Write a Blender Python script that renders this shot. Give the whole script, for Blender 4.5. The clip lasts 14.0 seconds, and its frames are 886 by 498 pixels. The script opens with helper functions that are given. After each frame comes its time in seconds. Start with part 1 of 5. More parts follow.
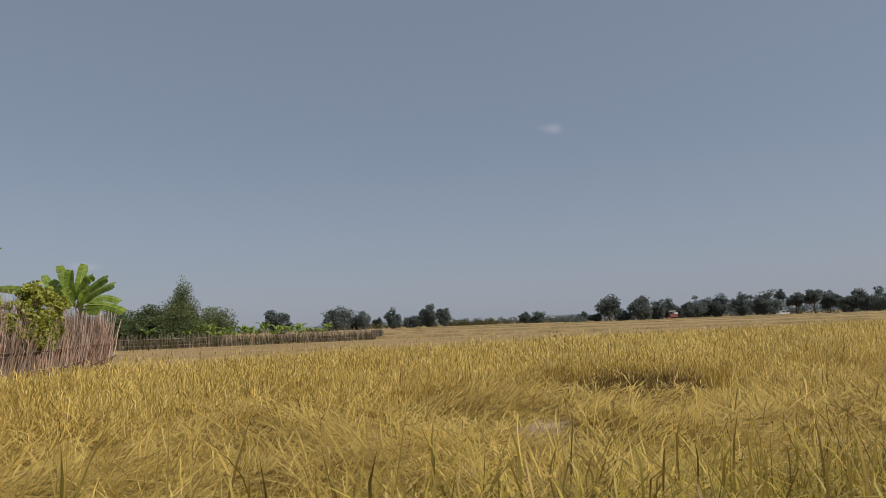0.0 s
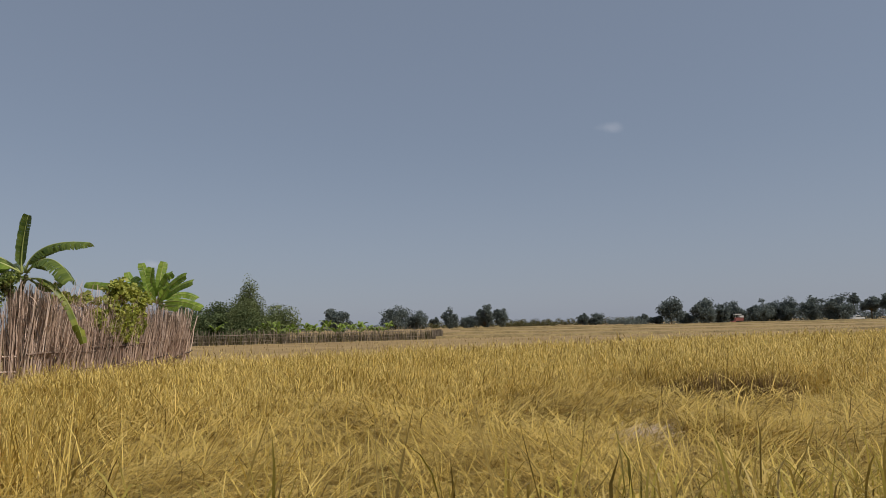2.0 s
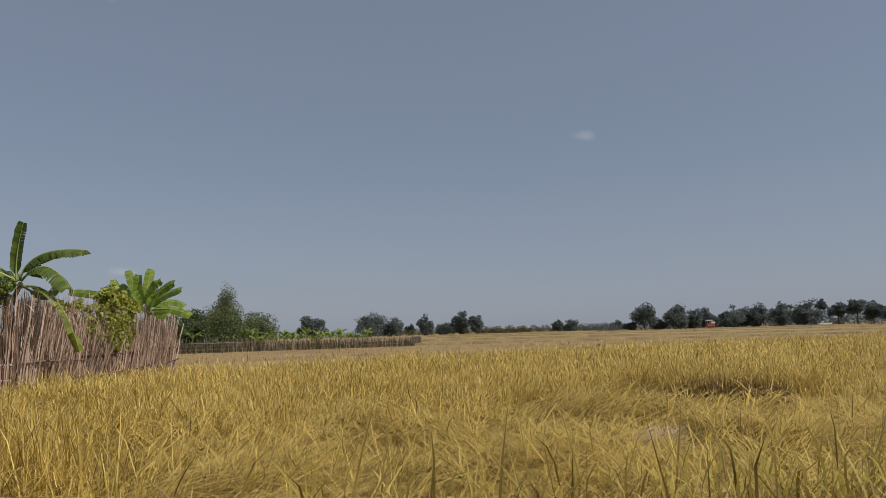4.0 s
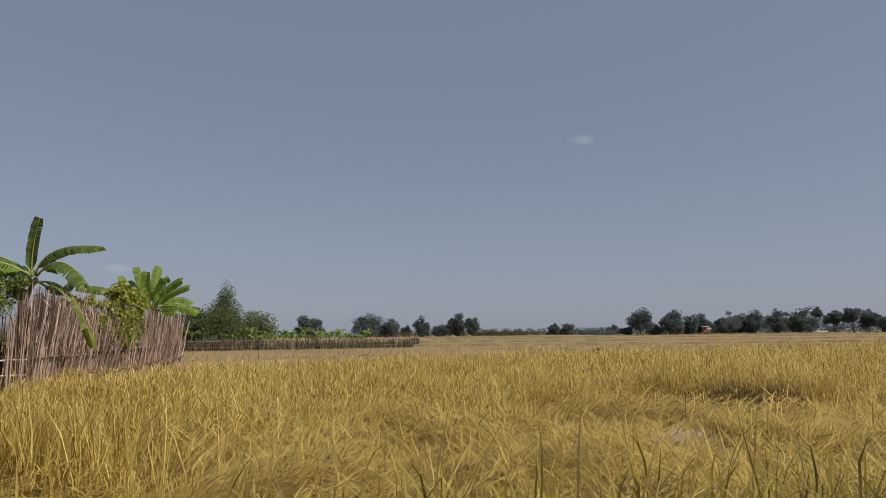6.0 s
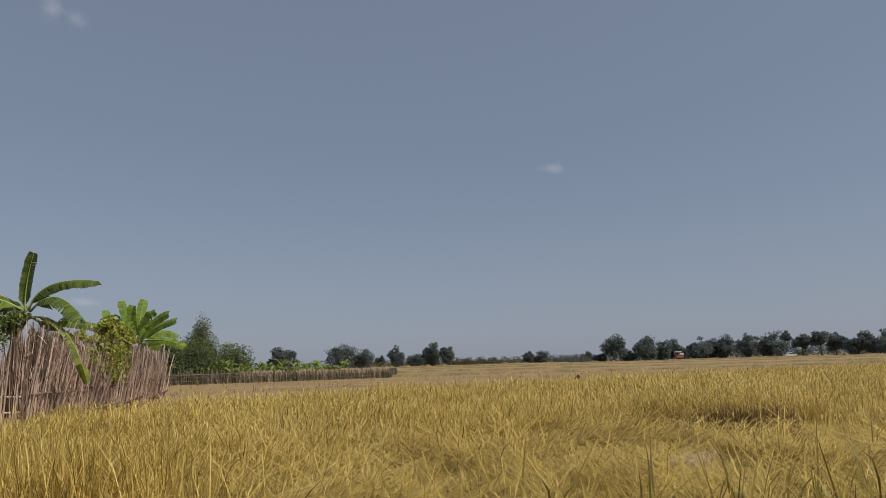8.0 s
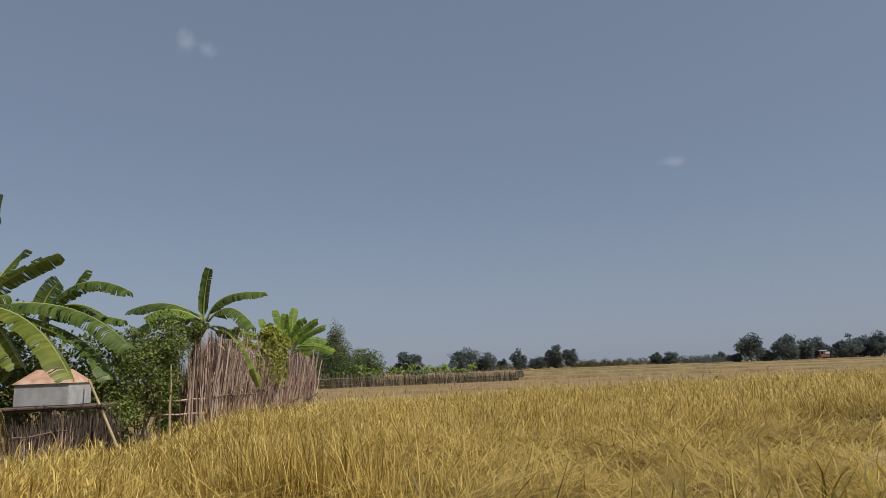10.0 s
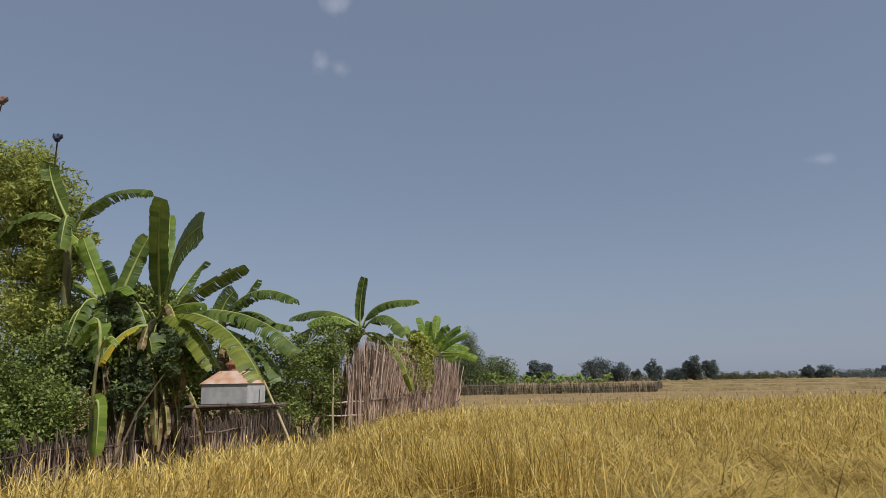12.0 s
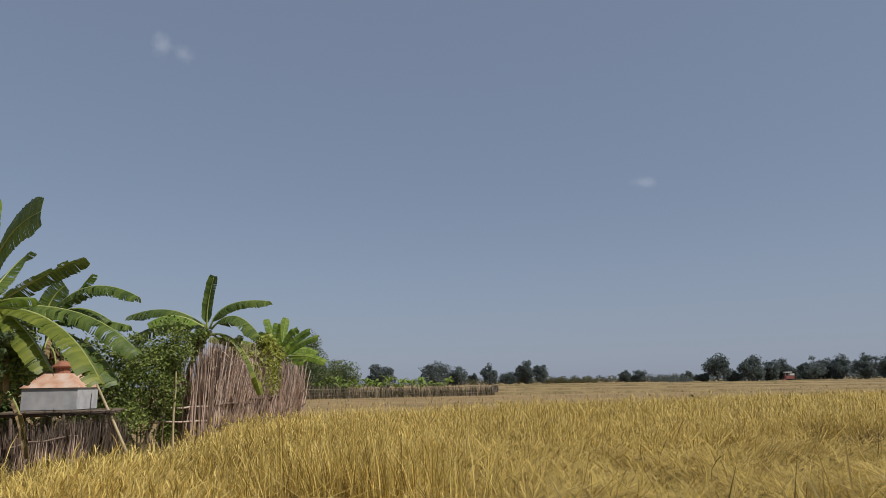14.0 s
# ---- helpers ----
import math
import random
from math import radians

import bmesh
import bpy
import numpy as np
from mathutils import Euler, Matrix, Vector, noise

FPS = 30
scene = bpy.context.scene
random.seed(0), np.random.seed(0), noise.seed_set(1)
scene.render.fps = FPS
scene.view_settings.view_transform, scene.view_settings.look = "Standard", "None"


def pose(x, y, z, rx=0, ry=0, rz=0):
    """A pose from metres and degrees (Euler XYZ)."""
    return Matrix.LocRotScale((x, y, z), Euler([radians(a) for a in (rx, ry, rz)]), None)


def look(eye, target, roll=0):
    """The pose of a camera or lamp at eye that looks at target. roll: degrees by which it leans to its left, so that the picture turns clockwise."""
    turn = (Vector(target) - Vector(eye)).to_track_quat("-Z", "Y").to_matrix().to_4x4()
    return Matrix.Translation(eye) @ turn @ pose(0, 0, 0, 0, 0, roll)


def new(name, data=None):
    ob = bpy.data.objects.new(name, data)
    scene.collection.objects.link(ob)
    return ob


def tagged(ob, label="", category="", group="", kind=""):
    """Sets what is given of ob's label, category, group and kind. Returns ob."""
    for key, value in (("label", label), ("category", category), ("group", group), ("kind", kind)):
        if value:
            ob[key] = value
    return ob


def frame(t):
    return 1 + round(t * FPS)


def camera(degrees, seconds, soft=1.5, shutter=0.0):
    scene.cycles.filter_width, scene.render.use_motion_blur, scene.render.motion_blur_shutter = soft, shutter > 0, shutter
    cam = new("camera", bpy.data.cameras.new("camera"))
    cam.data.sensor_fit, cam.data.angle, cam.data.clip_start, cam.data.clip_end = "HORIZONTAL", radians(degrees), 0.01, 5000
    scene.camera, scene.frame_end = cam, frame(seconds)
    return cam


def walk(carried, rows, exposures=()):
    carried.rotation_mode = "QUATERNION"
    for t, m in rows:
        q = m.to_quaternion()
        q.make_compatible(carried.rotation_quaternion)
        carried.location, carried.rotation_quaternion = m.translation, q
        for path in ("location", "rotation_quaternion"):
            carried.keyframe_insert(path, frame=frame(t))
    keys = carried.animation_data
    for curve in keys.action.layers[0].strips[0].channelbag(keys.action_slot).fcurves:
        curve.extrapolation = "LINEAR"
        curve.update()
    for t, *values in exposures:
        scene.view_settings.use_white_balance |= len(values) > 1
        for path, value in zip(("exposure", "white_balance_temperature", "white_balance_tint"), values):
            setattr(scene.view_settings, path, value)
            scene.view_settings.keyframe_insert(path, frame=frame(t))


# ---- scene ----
cam = camera(65.14, 14.0, soft=0.8)
PATH = [
    (0.0, pose(0.0, 0.0, 1.346, 96.184, 2.117, -4.041)),
    (0.5, pose(-0.173, 0.075, 1.341, 94.767, 2.714, -3.939)),
    (1.0, pose(-0.295, 0.074, 1.346, 93.345, 3.016, -1.14)),
    (1.5, pose(-0.392, 0.018, 1.334, 94.451, 3.55, -1.586)),
    (2.0, pose(-0.423, 0.076, 1.345, 96.339, 1.35, 0.561)),
    (2.5, pose(-0.586, 0.055, 1.352, 96.493, 2.234, -2.088)),
    (3.0, pose(-0.724, 0.01, 1.345, 95.617, 2.021, -1.775)),
    (3.2, pose(-0.767, -0.016, 1.353, 96.063, 1.351, -1.684)),
    (5.3, pose(-1.144, -0.309, 1.347, 97.658, 2.011, -1.23)),
    (5.5, pose(-1.173, -0.288, 1.357, 98.339, 1.217, -0.722)),
    (6.0, pose(-1.297, -0.264, 1.349, 96.995, 0.668, -1.909)),
    (6.5, pose(-1.436, -0.239, 1.348, 97.552, 1.921, 0.502)),
    (7.0, pose(-1.596, -0.333, 1.376, 98.075, 2.582, -2.181)),
    (7.5, pose(-1.742, -0.395, 1.371, 97.14, 2.614, -4.101)),
    (8.0, pose(-1.816, -0.511, 1.359, 99.336, 1.61, -4.05)),
    (8.5, pose(-1.952, -0.684, 1.348, 99.806, 1.865, 2.653)),
    (8.7, pose(-2.054, -0.74, 1.357, 100.251, 1.639, 5.513)),
    (11.0, pose(-2.588, -0.972, 1.34, 99.71, 2.714, 6.174)),
    (11.5, pose(-2.741, -1.082, 1.343, 101.097, 2.808, 10.303)),
    (12.0, pose(-2.854, -1.133, 1.338, 100.873, 1.034, 16.258)),
    (12.5, pose(-3.011, -1.124, 1.33, 98.685, 0.985, 13.825)),
    (13.0, pose(-3.048, -1.019, 1.354, 98.499, 1.421, 9.749)),
    (13.5, pose(-3.143, -1.083, 1.35, 98.685, 2.146, 4.787)),
    (14.0, pose(-3.175, -1.159, 1.35, 100.94, 0.979, 3.287)),
]
walk(cam, PATH, [(0.0, -0.02, 6650, 12), (0.5, -0.12, 6600, 12), (1.5, -0.04, 6600, 12), (3.0, -0.12, 6600, 12), (5.5, -0.08, 6550, 12), (8.5, -0.12, 6450, 12), (11.5, -0.09, 6250, 12), (12.5, 0.0, 6250, 12), (14.0, -0.05, 6250, 12)])

# ---------------------------------------------------------------- daylight
SUN_EL, SUN_AZ = radians(50), radians(117)
world = bpy.data.worlds.new("day_sky")
scene.world = world
world.use_nodes = True
wn, wl = world.node_tree.nodes, world.node_tree.links
wn.clear()
w_out = wn.new("ShaderNodeOutputWorld")
w_bg = wn.new("ShaderNodeBackground")
w_bg.inputs["Strength"].default_value = 0.075
w_sky = wn.new("ShaderNodeTexSky")
w_sky.sky_type = "NISHITA"
w_sky.sun_disc = False
w_sky.sun_elevation, w_sky.sun_rotation = SUN_EL, SUN_AZ
w_sky.air_density, w_sky.dust_density, w_sky.ozone_density = 1.0, 0.7, 2.0
w_dir = wn.new("ShaderNodeTexCoord")


def cloud(prev, centre, size, amount):
    """A small wisp of cloud in the sky, in the direction centre."""
    off = wn.new("ShaderNodeVectorMath")
    off.operation = "SUBTRACT"
    wl.new(w_dir.outputs["Generated"], off.inputs[0])
    off.inputs[1].default_value = centre
    fine = wn.new("ShaderNodeTexNoise")
    fine.inputs["Scale"].default_value = 55
    fine.inputs["Detail"].default_value = 5
    wl.new(w_dir.outputs["Generated"], fine.inputs["Vector"])
    div = wn.new("ShaderNodeVectorMath")
    div.operation = "DIVIDE"
    wl.new(off.outputs[0], div.inputs[0])
    div.inputs[1].default_value = size
    length = wn.new("ShaderNodeVectorMath")
    length.operation = "LENGTH"
    wl.new(div.outputs[0], length.inputs[0])
    add = wn.new("ShaderNodeMath")
    add.operation = "ADD"
    wl.new(length.outputs["Value"], add.inputs[0])
    wl.new(fine.outputs["Fac"], add.inputs[1])
    ramp = wn.new("ShaderNodeMapRange")
    ramp.interpolation_type = "SMOOTHSTEP"
    wl.new(add.outputs[0], ramp.inputs["Value"])
    ramp.inputs["From Min"].default_value, ramp.inputs["From Max"].default_value = 1.35, 0.45
    ramp.inputs["To Min"].default_value, ramp.inputs["To Max"].default_value = 0.0, amount
    mix = wn.new("ShaderNodeMix")
    mix.data_type = "RGBA"
    wl.new(ramp.outputs["Result"], mix.inputs["Factor"])
    wl.new(prev, mix.inputs["A"])
    mix.inputs["B"].default_value = (10.5, 10.5, 11.0, 1)
    return mix.outputs["Result"]


w_haze = wn.new("ShaderNodeHueSaturation")
w_haze.inputs["Saturation"].default_value = 0.8
wl.new(w_sky.outputs[0], w_haze.inputs["Color"])
# thin even haze over the whole sky
w_veil = wn.new("ShaderNodeMix")
w_veil.data_type = "RGBA"
w_veil.inputs["Factor"].default_value = 0.54
wl.new(w_haze.outputs[0], w_veil.inputs["A"])
w_veil.inputs["B"].default_value = (3.25, 4.02, 5.25, 1)
# denser dusty haze towards the horizon
w_split = wn.new("ShaderNodeSeparateXYZ")
wl.new(w_dir.outputs["Generated"], w_split.inputs[0])
w_low = wn.new("ShaderNodeMapRange")
w_low.interpolation_type = "SMOOTHSTEP"
w_low.inputs["From Min"].default_value, w_low.inputs["From Max"].default_value = 0.27, -0.03
w_low.inputs["To Min"].default_value, w_low.inputs["To Max"].default_value = 0.0, 0.5
wl.new(w_split.outputs["Z"], w_low.inputs["Value"])
w_dust = wn.new("ShaderNodeMix")
w_dust.data_type = "RGBA"
wl.new(w_low.outputs["Result"], w_dust.inputs["Factor"])
wl.new(w_veil.outputs["Result"], w_dust.inputs["A"])
w_dust.inputs["B"].default_value = (4.1, 4.6, 5.8, 1)
sky_colour = w_dust.outputs["Result"]
sky_colour = cloud(sky_colour, (0.229, 0.936, 0.267), (0.030, 0.030, 0.010), 0.13)
sky_colour = cloud(sky_colour, (-0.402, 0.807, 0.433), (0.018, 0.02, 0.024), 0.19)
sky_colour = cloud(sky_colour, (-0.379, 0.820, 0.428), (0.020, 0.02, 0.015), 0.14)
sky_colour = cloud(sky_colour, (-0.370, 0.782, 0.504), (0.034, 0.03, 0.020), 0.22)
sky_colour = cloud(sky_colour, (-0.392, 0.916, 0.090), (0.026, 0.03, 0.010), 0.17)
wl.new(sky_colour, w_bg.inputs["Color"])
wl.new(w_bg.outputs[0], w_out.inputs[0])

sun_way = Vector((math.sin(SUN_AZ) * math.cos(SUN_EL), math.cos(SUN_AZ) * math.cos(SUN_EL), math.sin(SUN_EL)))
sun = new("sun", bpy.data.lights.new("sun", "SUN"))
sun.data.energy, sun.data.angle, sun.data.color = 3.7, radians(0.6), (1.0, 0.95, 0.86)
sun.matrix_world = look(sun_way * 100, (0, 0, 0))


# ---------------------------------------------------------------- materials
def material(name, dark, light, scale=8.0, rough=0.7, bump=0.3, see=0.0, island=0.0, piece=0.0, stretch=(1, 1, 1), third=None, low=0.35, high=0.65):
    """Two colours by noise at two scales, with variation per island or per piece; see: how much light comes through."""
    m = bpy.data.materials.new(name)
    m.use_nodes = True
    n, l = m.node_tree.nodes, m.node_tree.links
    out, bsdf = n["Material Output"], n["Principled BSDF"]
    geo = n.new("ShaderNodeNewGeometry")
    mapping = n.new("ShaderNodeMapping")
    mapping.inputs["Scale"].default_value = stretch
    l.new(geo.outputs["Position"], mapping.inputs["Vector"])
    coarse = n.new("ShaderNodeTexNoise")
    coarse.inputs["Scale"].default_value, coarse.inputs["Detail"].default_value = scale * 0.13, 3
    fine = n.new("ShaderNodeTexNoise")
    fine.inputs["Scale"].default_value, fine.inputs["Detail"].default_value = scale, 6
    for t in (coarse, fine):
        l.new(mapping.outputs[0], t.inputs["Vector"])
    blend = n.new("ShaderNodeMix")
    blend.inputs["Factor"].default_value = 0.45
    l.new(fine.outputs["Fac"], blend.inputs["A"])
    l.new(coarse.outputs["Fac"], blend.inputs["B"])
    ramp = n.new("ShaderNodeValToRGB")
    ramp.color_ramp.elements[0].position, ramp.color_ramp.elements[1].position = low, high
    ramp.color_ramp.elements[0].color = (*dark, 1)
    ramp.color_ramp.elements[1].color = (*light, 1)
    if third:
        e = ramp.color_ramp.elements.new((low + high) / 2)
        e.color = (*third, 1)
    value = blend.outputs["Result"]
    spread = island or piece
    if spread:
        rnd = geo.outputs["Random Per Island"] if island else n.new("ShaderNodeObjectInfo").outputs["Random"]
        span = n.new("ShaderNodeMapRange")
        span.inputs["To Min"].default_value, span.inputs["To Max"].default_value = -spread, spread
        l.new(rnd, span.inputs["Value"])
        plus = n.new("ShaderNodeMath")
        l.new(value, plus.inputs[0])
        l.new(span.outputs[0], plus.inputs[1])
        value = plus.outputs[0]
    l.new(value, ramp.inputs["Fac"])
    l.new(ramp.outputs["Color"], bsdf.inputs["Base Color"])
    bsdf.inputs["Roughness"].default_value = rough
    bsdf.inputs["Specular IOR Level"].default_value = 0.3
    if bump:
        b = n.new("ShaderNodeBump")
        b.inputs["Strength"].default_value, b.inputs["Distance"].default_value = bump, 0.02
        l.new(fine.outputs["Fac"], b.inputs["Height"])
        l.new(b.outputs[0], bsdf.inputs["Normal"])
    if see:
        tr = n.new("ShaderNodeBsdfTranslucent")
        l.new(ramp.outputs["Color"], tr.inputs["Color"])
        mix = n.new("ShaderNodeMixShader")
        mix.inputs[0].default_value = see
        l.new(bsdf.outputs[0], mix.inputs[1])
        l.new(tr.outputs[0], mix.inputs[2])
        l.new(mix.outputs[0], out.inputs["Surface"])
    return m


M_soil = material("dry_field_soil", (0.19, 0.125, 0.055), (0.38, 0.27, 0.12), 1.4, 0.95, 0.6, third=(0.30, 0.205, 0.088), stretch=(0.35, 1.0, 1))
M_rice = material("ripe_rice_straw", (0.28, 0.195, 0.05), (0.88, 0.67, 0.215), 3.0, 0.5, 0, see=0.25, island=0.38, third=(0.58, 0.415, 0.095), low=0.2, high=0.8)
M_head = material("ripe_rice_heads", (0.40, 0.29, 0.07), (0.80, 0.62, 0.22), 60, 0.6, 0.4, see=0.1, island=0.2, low=0.2, high=0.8)
M_mat = material("lodged_straw", (0.14, 0.092, 0.020), (0.74, 0.54, 0.14), 2.0, 0.6, 0, see=0.22, island=0.42, third=(0.47, 0.33, 0.07), low=0.2, high=0.8)
M_strand = material("bright_straw_strand", (0.36, 0.25, 0.055), (0.80, 0.59, 0.175), 3.0, 0.55, 0, see=0.18, island=0.38, low=0.2, high=0.8)
M_pale_straw = material("bleached_pale_straw", (0.50, 0.38, 0.26), (0.86, 0.72, 0.56), 4.0, 0.6, 0, see=0.1, island=0.3, low=0.2, high=0.8)
M_brown_stem = material("bare_brown_rice_stems", (0.11, 0.068, 0.03), (0.36, 0.24, 0.11), 4.0, 0.7, 0, see=0.08, island=0.35, low=0.2, high=0.8)
M_green_blade = material("green_rice_blade", (0.20, 0.16, 0.025), (0.56, 0.43, 0.085), 5.0, 0.5, 0, see=0.3, island=0.3, low=0.2, high=0.8)
M_broad = material("olive_brown_blade", (0.17, 0.12, 0.03), (0.52, 0.37, 0.09), 6.0, 0.5, 0, see=0.35, island=0.35, low=0.2, high=0.8)
M_edge_grass = material("olive_grass", (0.19, 0.15, 0.025), (0.56, 0.44, 0.09), 4.0, 0.5, 0, see=0.38, island=0.35, low=0.2, high=0.8)
M_stick = material("weathered_sticks", (0.18, 0.125, 0.098), (0.72, 0.56, 0.455), 9.0, 0.85, 0.5, piece=0.4, stretch=(1, 1, 0.15), low=0.15, high=0.85)
# low fence: banana shade put into the stick colour; rails and legs share it
M_stick_dark = material("old_and_shaded_sticks", (0.05, 0.035, 0.027), (0.25, 0.175, 0.13), 9.0, 0.9, 0.5, piece=0.3, stretch=(1, 1, 0.15), low=0.15, high=0.85)
M_stick_mix = material("weathered_brush", (0.22, 0.145, 0.105), (0.74, 0.55, 0.43), 9.0, 0.85, 0, island=0.3, stretch=(1, 1, 0.15), low=0.15, high=0.85)
M_stick_far = material("grey_stakes", (0.15, 0.125, 0.095), (0.42, 0.345, 0.26), 5.0, 0.9, 0, piece=0.25, low=0.15, high=0.85)
M_bamboo = material("dry_bamboo", (0.36, 0.27, 0.14), (0.58, 0.47, 0.28), 20, 0.5, 0.2, piece=0.1)
M_banana = material("banana_leaf", (0.045, 0.085, 0.018), (0.21, 0.27, 0.055), 5.0, 0.42, 0.25, see=0.3, island=0.15, piece=0, low=0.2, high=0.8)
M_banana_light = material("young_banana_leaf", (0.11, 0.20, 0.025), (0.35, 0.46, 0.08), 5.0, 0.42, 0.25, see=0.45, island=0.17, low=0.2, high=0.8)
# yellowing leaf, with sunlight painted in as a brighter, yellower copy of banana_leaf
M_banana_gold = material("sunlit_yellowing_banana_leaf", (0.075, 0.12, 0.016), (0.32, 0.34, 0.055), 4.0, 0.42, 0.25, see=0.35, island=0.16, low=0.2, high=0.8)
M_midrib = material("banana_midrib", (0.24, 0.29, 0.08), (0.40, 0.42, 0.14), 12, 0.45, 0.1)
M_yellow_leaf = material("yellowing_leaf", (0.34, 0.27, 0.02), (0.62, 0.47, 0.05), 7, 0.5, 0.1, see=0.3)
M_dead_leaf = material("dead_banana_leaf", (0.13, 0.085, 0.04), (0.33, 0.24, 0.12), 9, 0.8, 0.3, see=0.1, island=0.2)
M_stem = material("banana_stem", (0.09, 0.08, 0.035), (0.26, 0.25, 0.10), 14, 0.6, 0.3, stretch=(1, 1, 0.2))
M_fruit = material("green_bananas", (0.10, 0.19, 0.03), (0.26, 0.36, 0.07), 15, 0.45, 0.1, island=0.15)
M_bush = material("bush_leaves", (0.06, 0.10, 0.024), (0.32, 0.37, 0.09), 4.0, 0.5, 0, see=0.25, island=0.3, low=0.15, high=0.85)
M_vine = material("vine_leaves", (0.15, 0.18, 0.03), (0.54, 0.55, 0.11), 4.0, 0.5, 0, see=0.4, island=0.3, low=0.15, high=0.85)
M_feather = material("yellow_green_tree_leaves", (0.17, 0.21, 0.04), (0.56, 0.58, 0.15), 4.0, 0.5, 0, see=0.4, island=0.3, low=0.15, high=0.85)
# distance haze is mixed into this leaf colour: lifted and greyed towards blue
M_hazed_leaf = material("hazed_far_tree_leaves", (0.105, 0.132, 0.128), (0.19, 0.22, 0.195), 0.6, 0.8, 0, see=0.45, island=0.16, low=0.15, high=0.85)
M_mid_leaf = material("garden_tree_leaves", (0.068, 0.10, 0.042), (0.175, 0.215, 0.09), 0.8, 0.7, 0, see=0.4, island=0.18, low=0.15, high=0.85)
M_soft_leaf = material("soft_feathery_leaves", (0.115, 0.15, 0.062), (0.25, 0.285, 0.12), 0.8, 0.7, 0, see=0.4, island=0.18, low=0.15, high=0.85)
M_hedge = material("far_scrub", (0.045, 0.055, 0.02), (0.16, 0.14, 0.055), 0.4, 0.7, 0, see=0.1, island=0.3, low=0.15, high=0.85)
M_bark = material("bark", (0.06, 0.045, 0.03), (0.19, 0.15, 0.10), 12, 0.9, 0.5, stretch=(1, 1, 0.25))
M_sheet = material("grey_sheet_metal", (0.36, 0.355, 0.35), (0.56, 0.55, 0.535), 6, 0.55, 0.2)
M_rust = material("rusty_roof_sheet", (0.36, 0.15, 0.08), (0.70, 0.60, 0.50), 5, 0.7, 0.25, third=(0.58, 0.35, 0.23), low=0.3, high=0.7)
M_red = material("red_machine_paint", (0.27, 0.09, 0.08), (0.40, 0.16, 0.13), 3, 0.5, 0)
M_white = material("white_machine_paint", (0.62, 0.61, 0.58), (0.80, 0.79, 0.76), 3, 0.5, 0)
M_rubber = material("dark_rubber", (0.02, 0.02, 0.02), (0.05, 0.05, 0.05), 9, 0.8, 0)
M_glass = material("dark_cab_glass", (0.03, 0.035, 0.04), (0.06, 0.065, 0.07), 3, 0.15, 0)
M_rag = material("dark_blue_plastic_bag", (0.012, 0.018, 0.05), (0.05, 0.07, 0.14), 18, 0.4, 0.3)
M_rag_red = material("faded_red_rag", (0.10, 0.06, 0.055), (0.26, 0.17, 0.15), 18, 0.8, 0.3)
M_stubble = material("cut_stubble", (0.26, 0.185, 0.085), (0.52, 0.39, 0.18), 1.0, 0.8, 0, see=0.1, island=0.3, low=0.15, high=0.85)
M_cap = material("red_brown_rust", (0.24, 0.09, 0.05), (0.42, 0.19, 0.11), 9, 0.75, 0.2)
# dry twig colour with the shade of fence gaps and under-table painted in
M_dry_twig = material("dry_twigs_with_shade", (0.045, 0.033, 0.025), (0.22, 0.165, 0.12), 9.0, 0.9, 0, island=0.3, piece=0, low=0.15, high=0.85)
M_bund = material("dry_grass_bank", (0.15, 0.11, 0.05), (0.34, 0.25, 0.11), 3, 0.9, 0.5)


# ---------------------------------------------------------------- builders
def mesh_data(name, verts, faces, mat, smooth=False):
    me = bpy.data.meshes.new(name)
    me.from_pydata([tuple(v) for v in verts], [], faces)
    me.materials.append(mat)
    if smooth:
        me.polygons.foreach_set("use_smooth", [True] * len(me.polygons))
    me.update()
    return me


def fast_mesh(name, verts, sizes, index, mat):
    """A large mesh from arrays: verts n x 3, face sizes, vertex numbers."""
    me = bpy.data.meshes.new(name)
    me.vertices.add(len(verts))
    me.vertices.foreach_set("co", np.asarray(verts, np.float32).ravel())
    me.loops.add(len(index))
    me.loops.foreach_set("vertex_index", np.asarray(index, np.int32))
    me.polygons.add(len(sizes))
    starts = np.concatenate(([0], np.cumsum(sizes)[:-1])).astype(np.int32)
    me.polygons.foreach_set("loop_start", starts)
    me.materials.append(mat)
    me.update(calc_edges=True)
    return me


def thing(name, at=(0, 0, 0), label="", category="", group="", kind=""):
    ob = new(name)
    ob.empty_display_size = 0.2
    ob.location = at
    return tagged(ob, label, category, group, kind)


def part(name, me, parent, label="", kind=""):
    """Links a mesh in world coordinates as a part of parent."""
    ob = new(name, me)
    ob.parent = parent
    if parent.parent is None:
        ob.matrix_parent_inverse = Matrix.Translation(-parent.location)
    return tagged(ob, label, kind=kind)


def tube(points, radii, sides=6, cap=True):
    """Vertices and faces of a tapered, bent round stick."""
    verts, faces = [], []
    points = [Vector(p) for p in points]
    for i, p in enumerate(points):
        ahead = (points[min(i + 1, len(points) - 1)] - points[max(i - 1, 0)]).normalized()
        side = ahead.cross(Vector((0.31, 0.95, 0.05))).normalized()
        if side.length < 0.5:
            side = ahead.cross(Vector((1, 0, 0))).normalized()
        up = side.cross(ahead)
        for k in range(sides):
            a = 2 * math.pi * k / sides
            verts.append(p + radii[i] * (math.cos(a) * side + math.sin(a) * up))
    for i in range(len(points) - 1):
        for k in range(sides):
            a, b = i * sides + k, i * sides + (k + 1) % sides
            faces.append((a, b, b + sides, a + sides))
    if cap:
        faces.append(tuple(range(sides))[::-1])
        faces.append(tuple(range(len(verts) - sides, len(verts))))
    return verts, faces


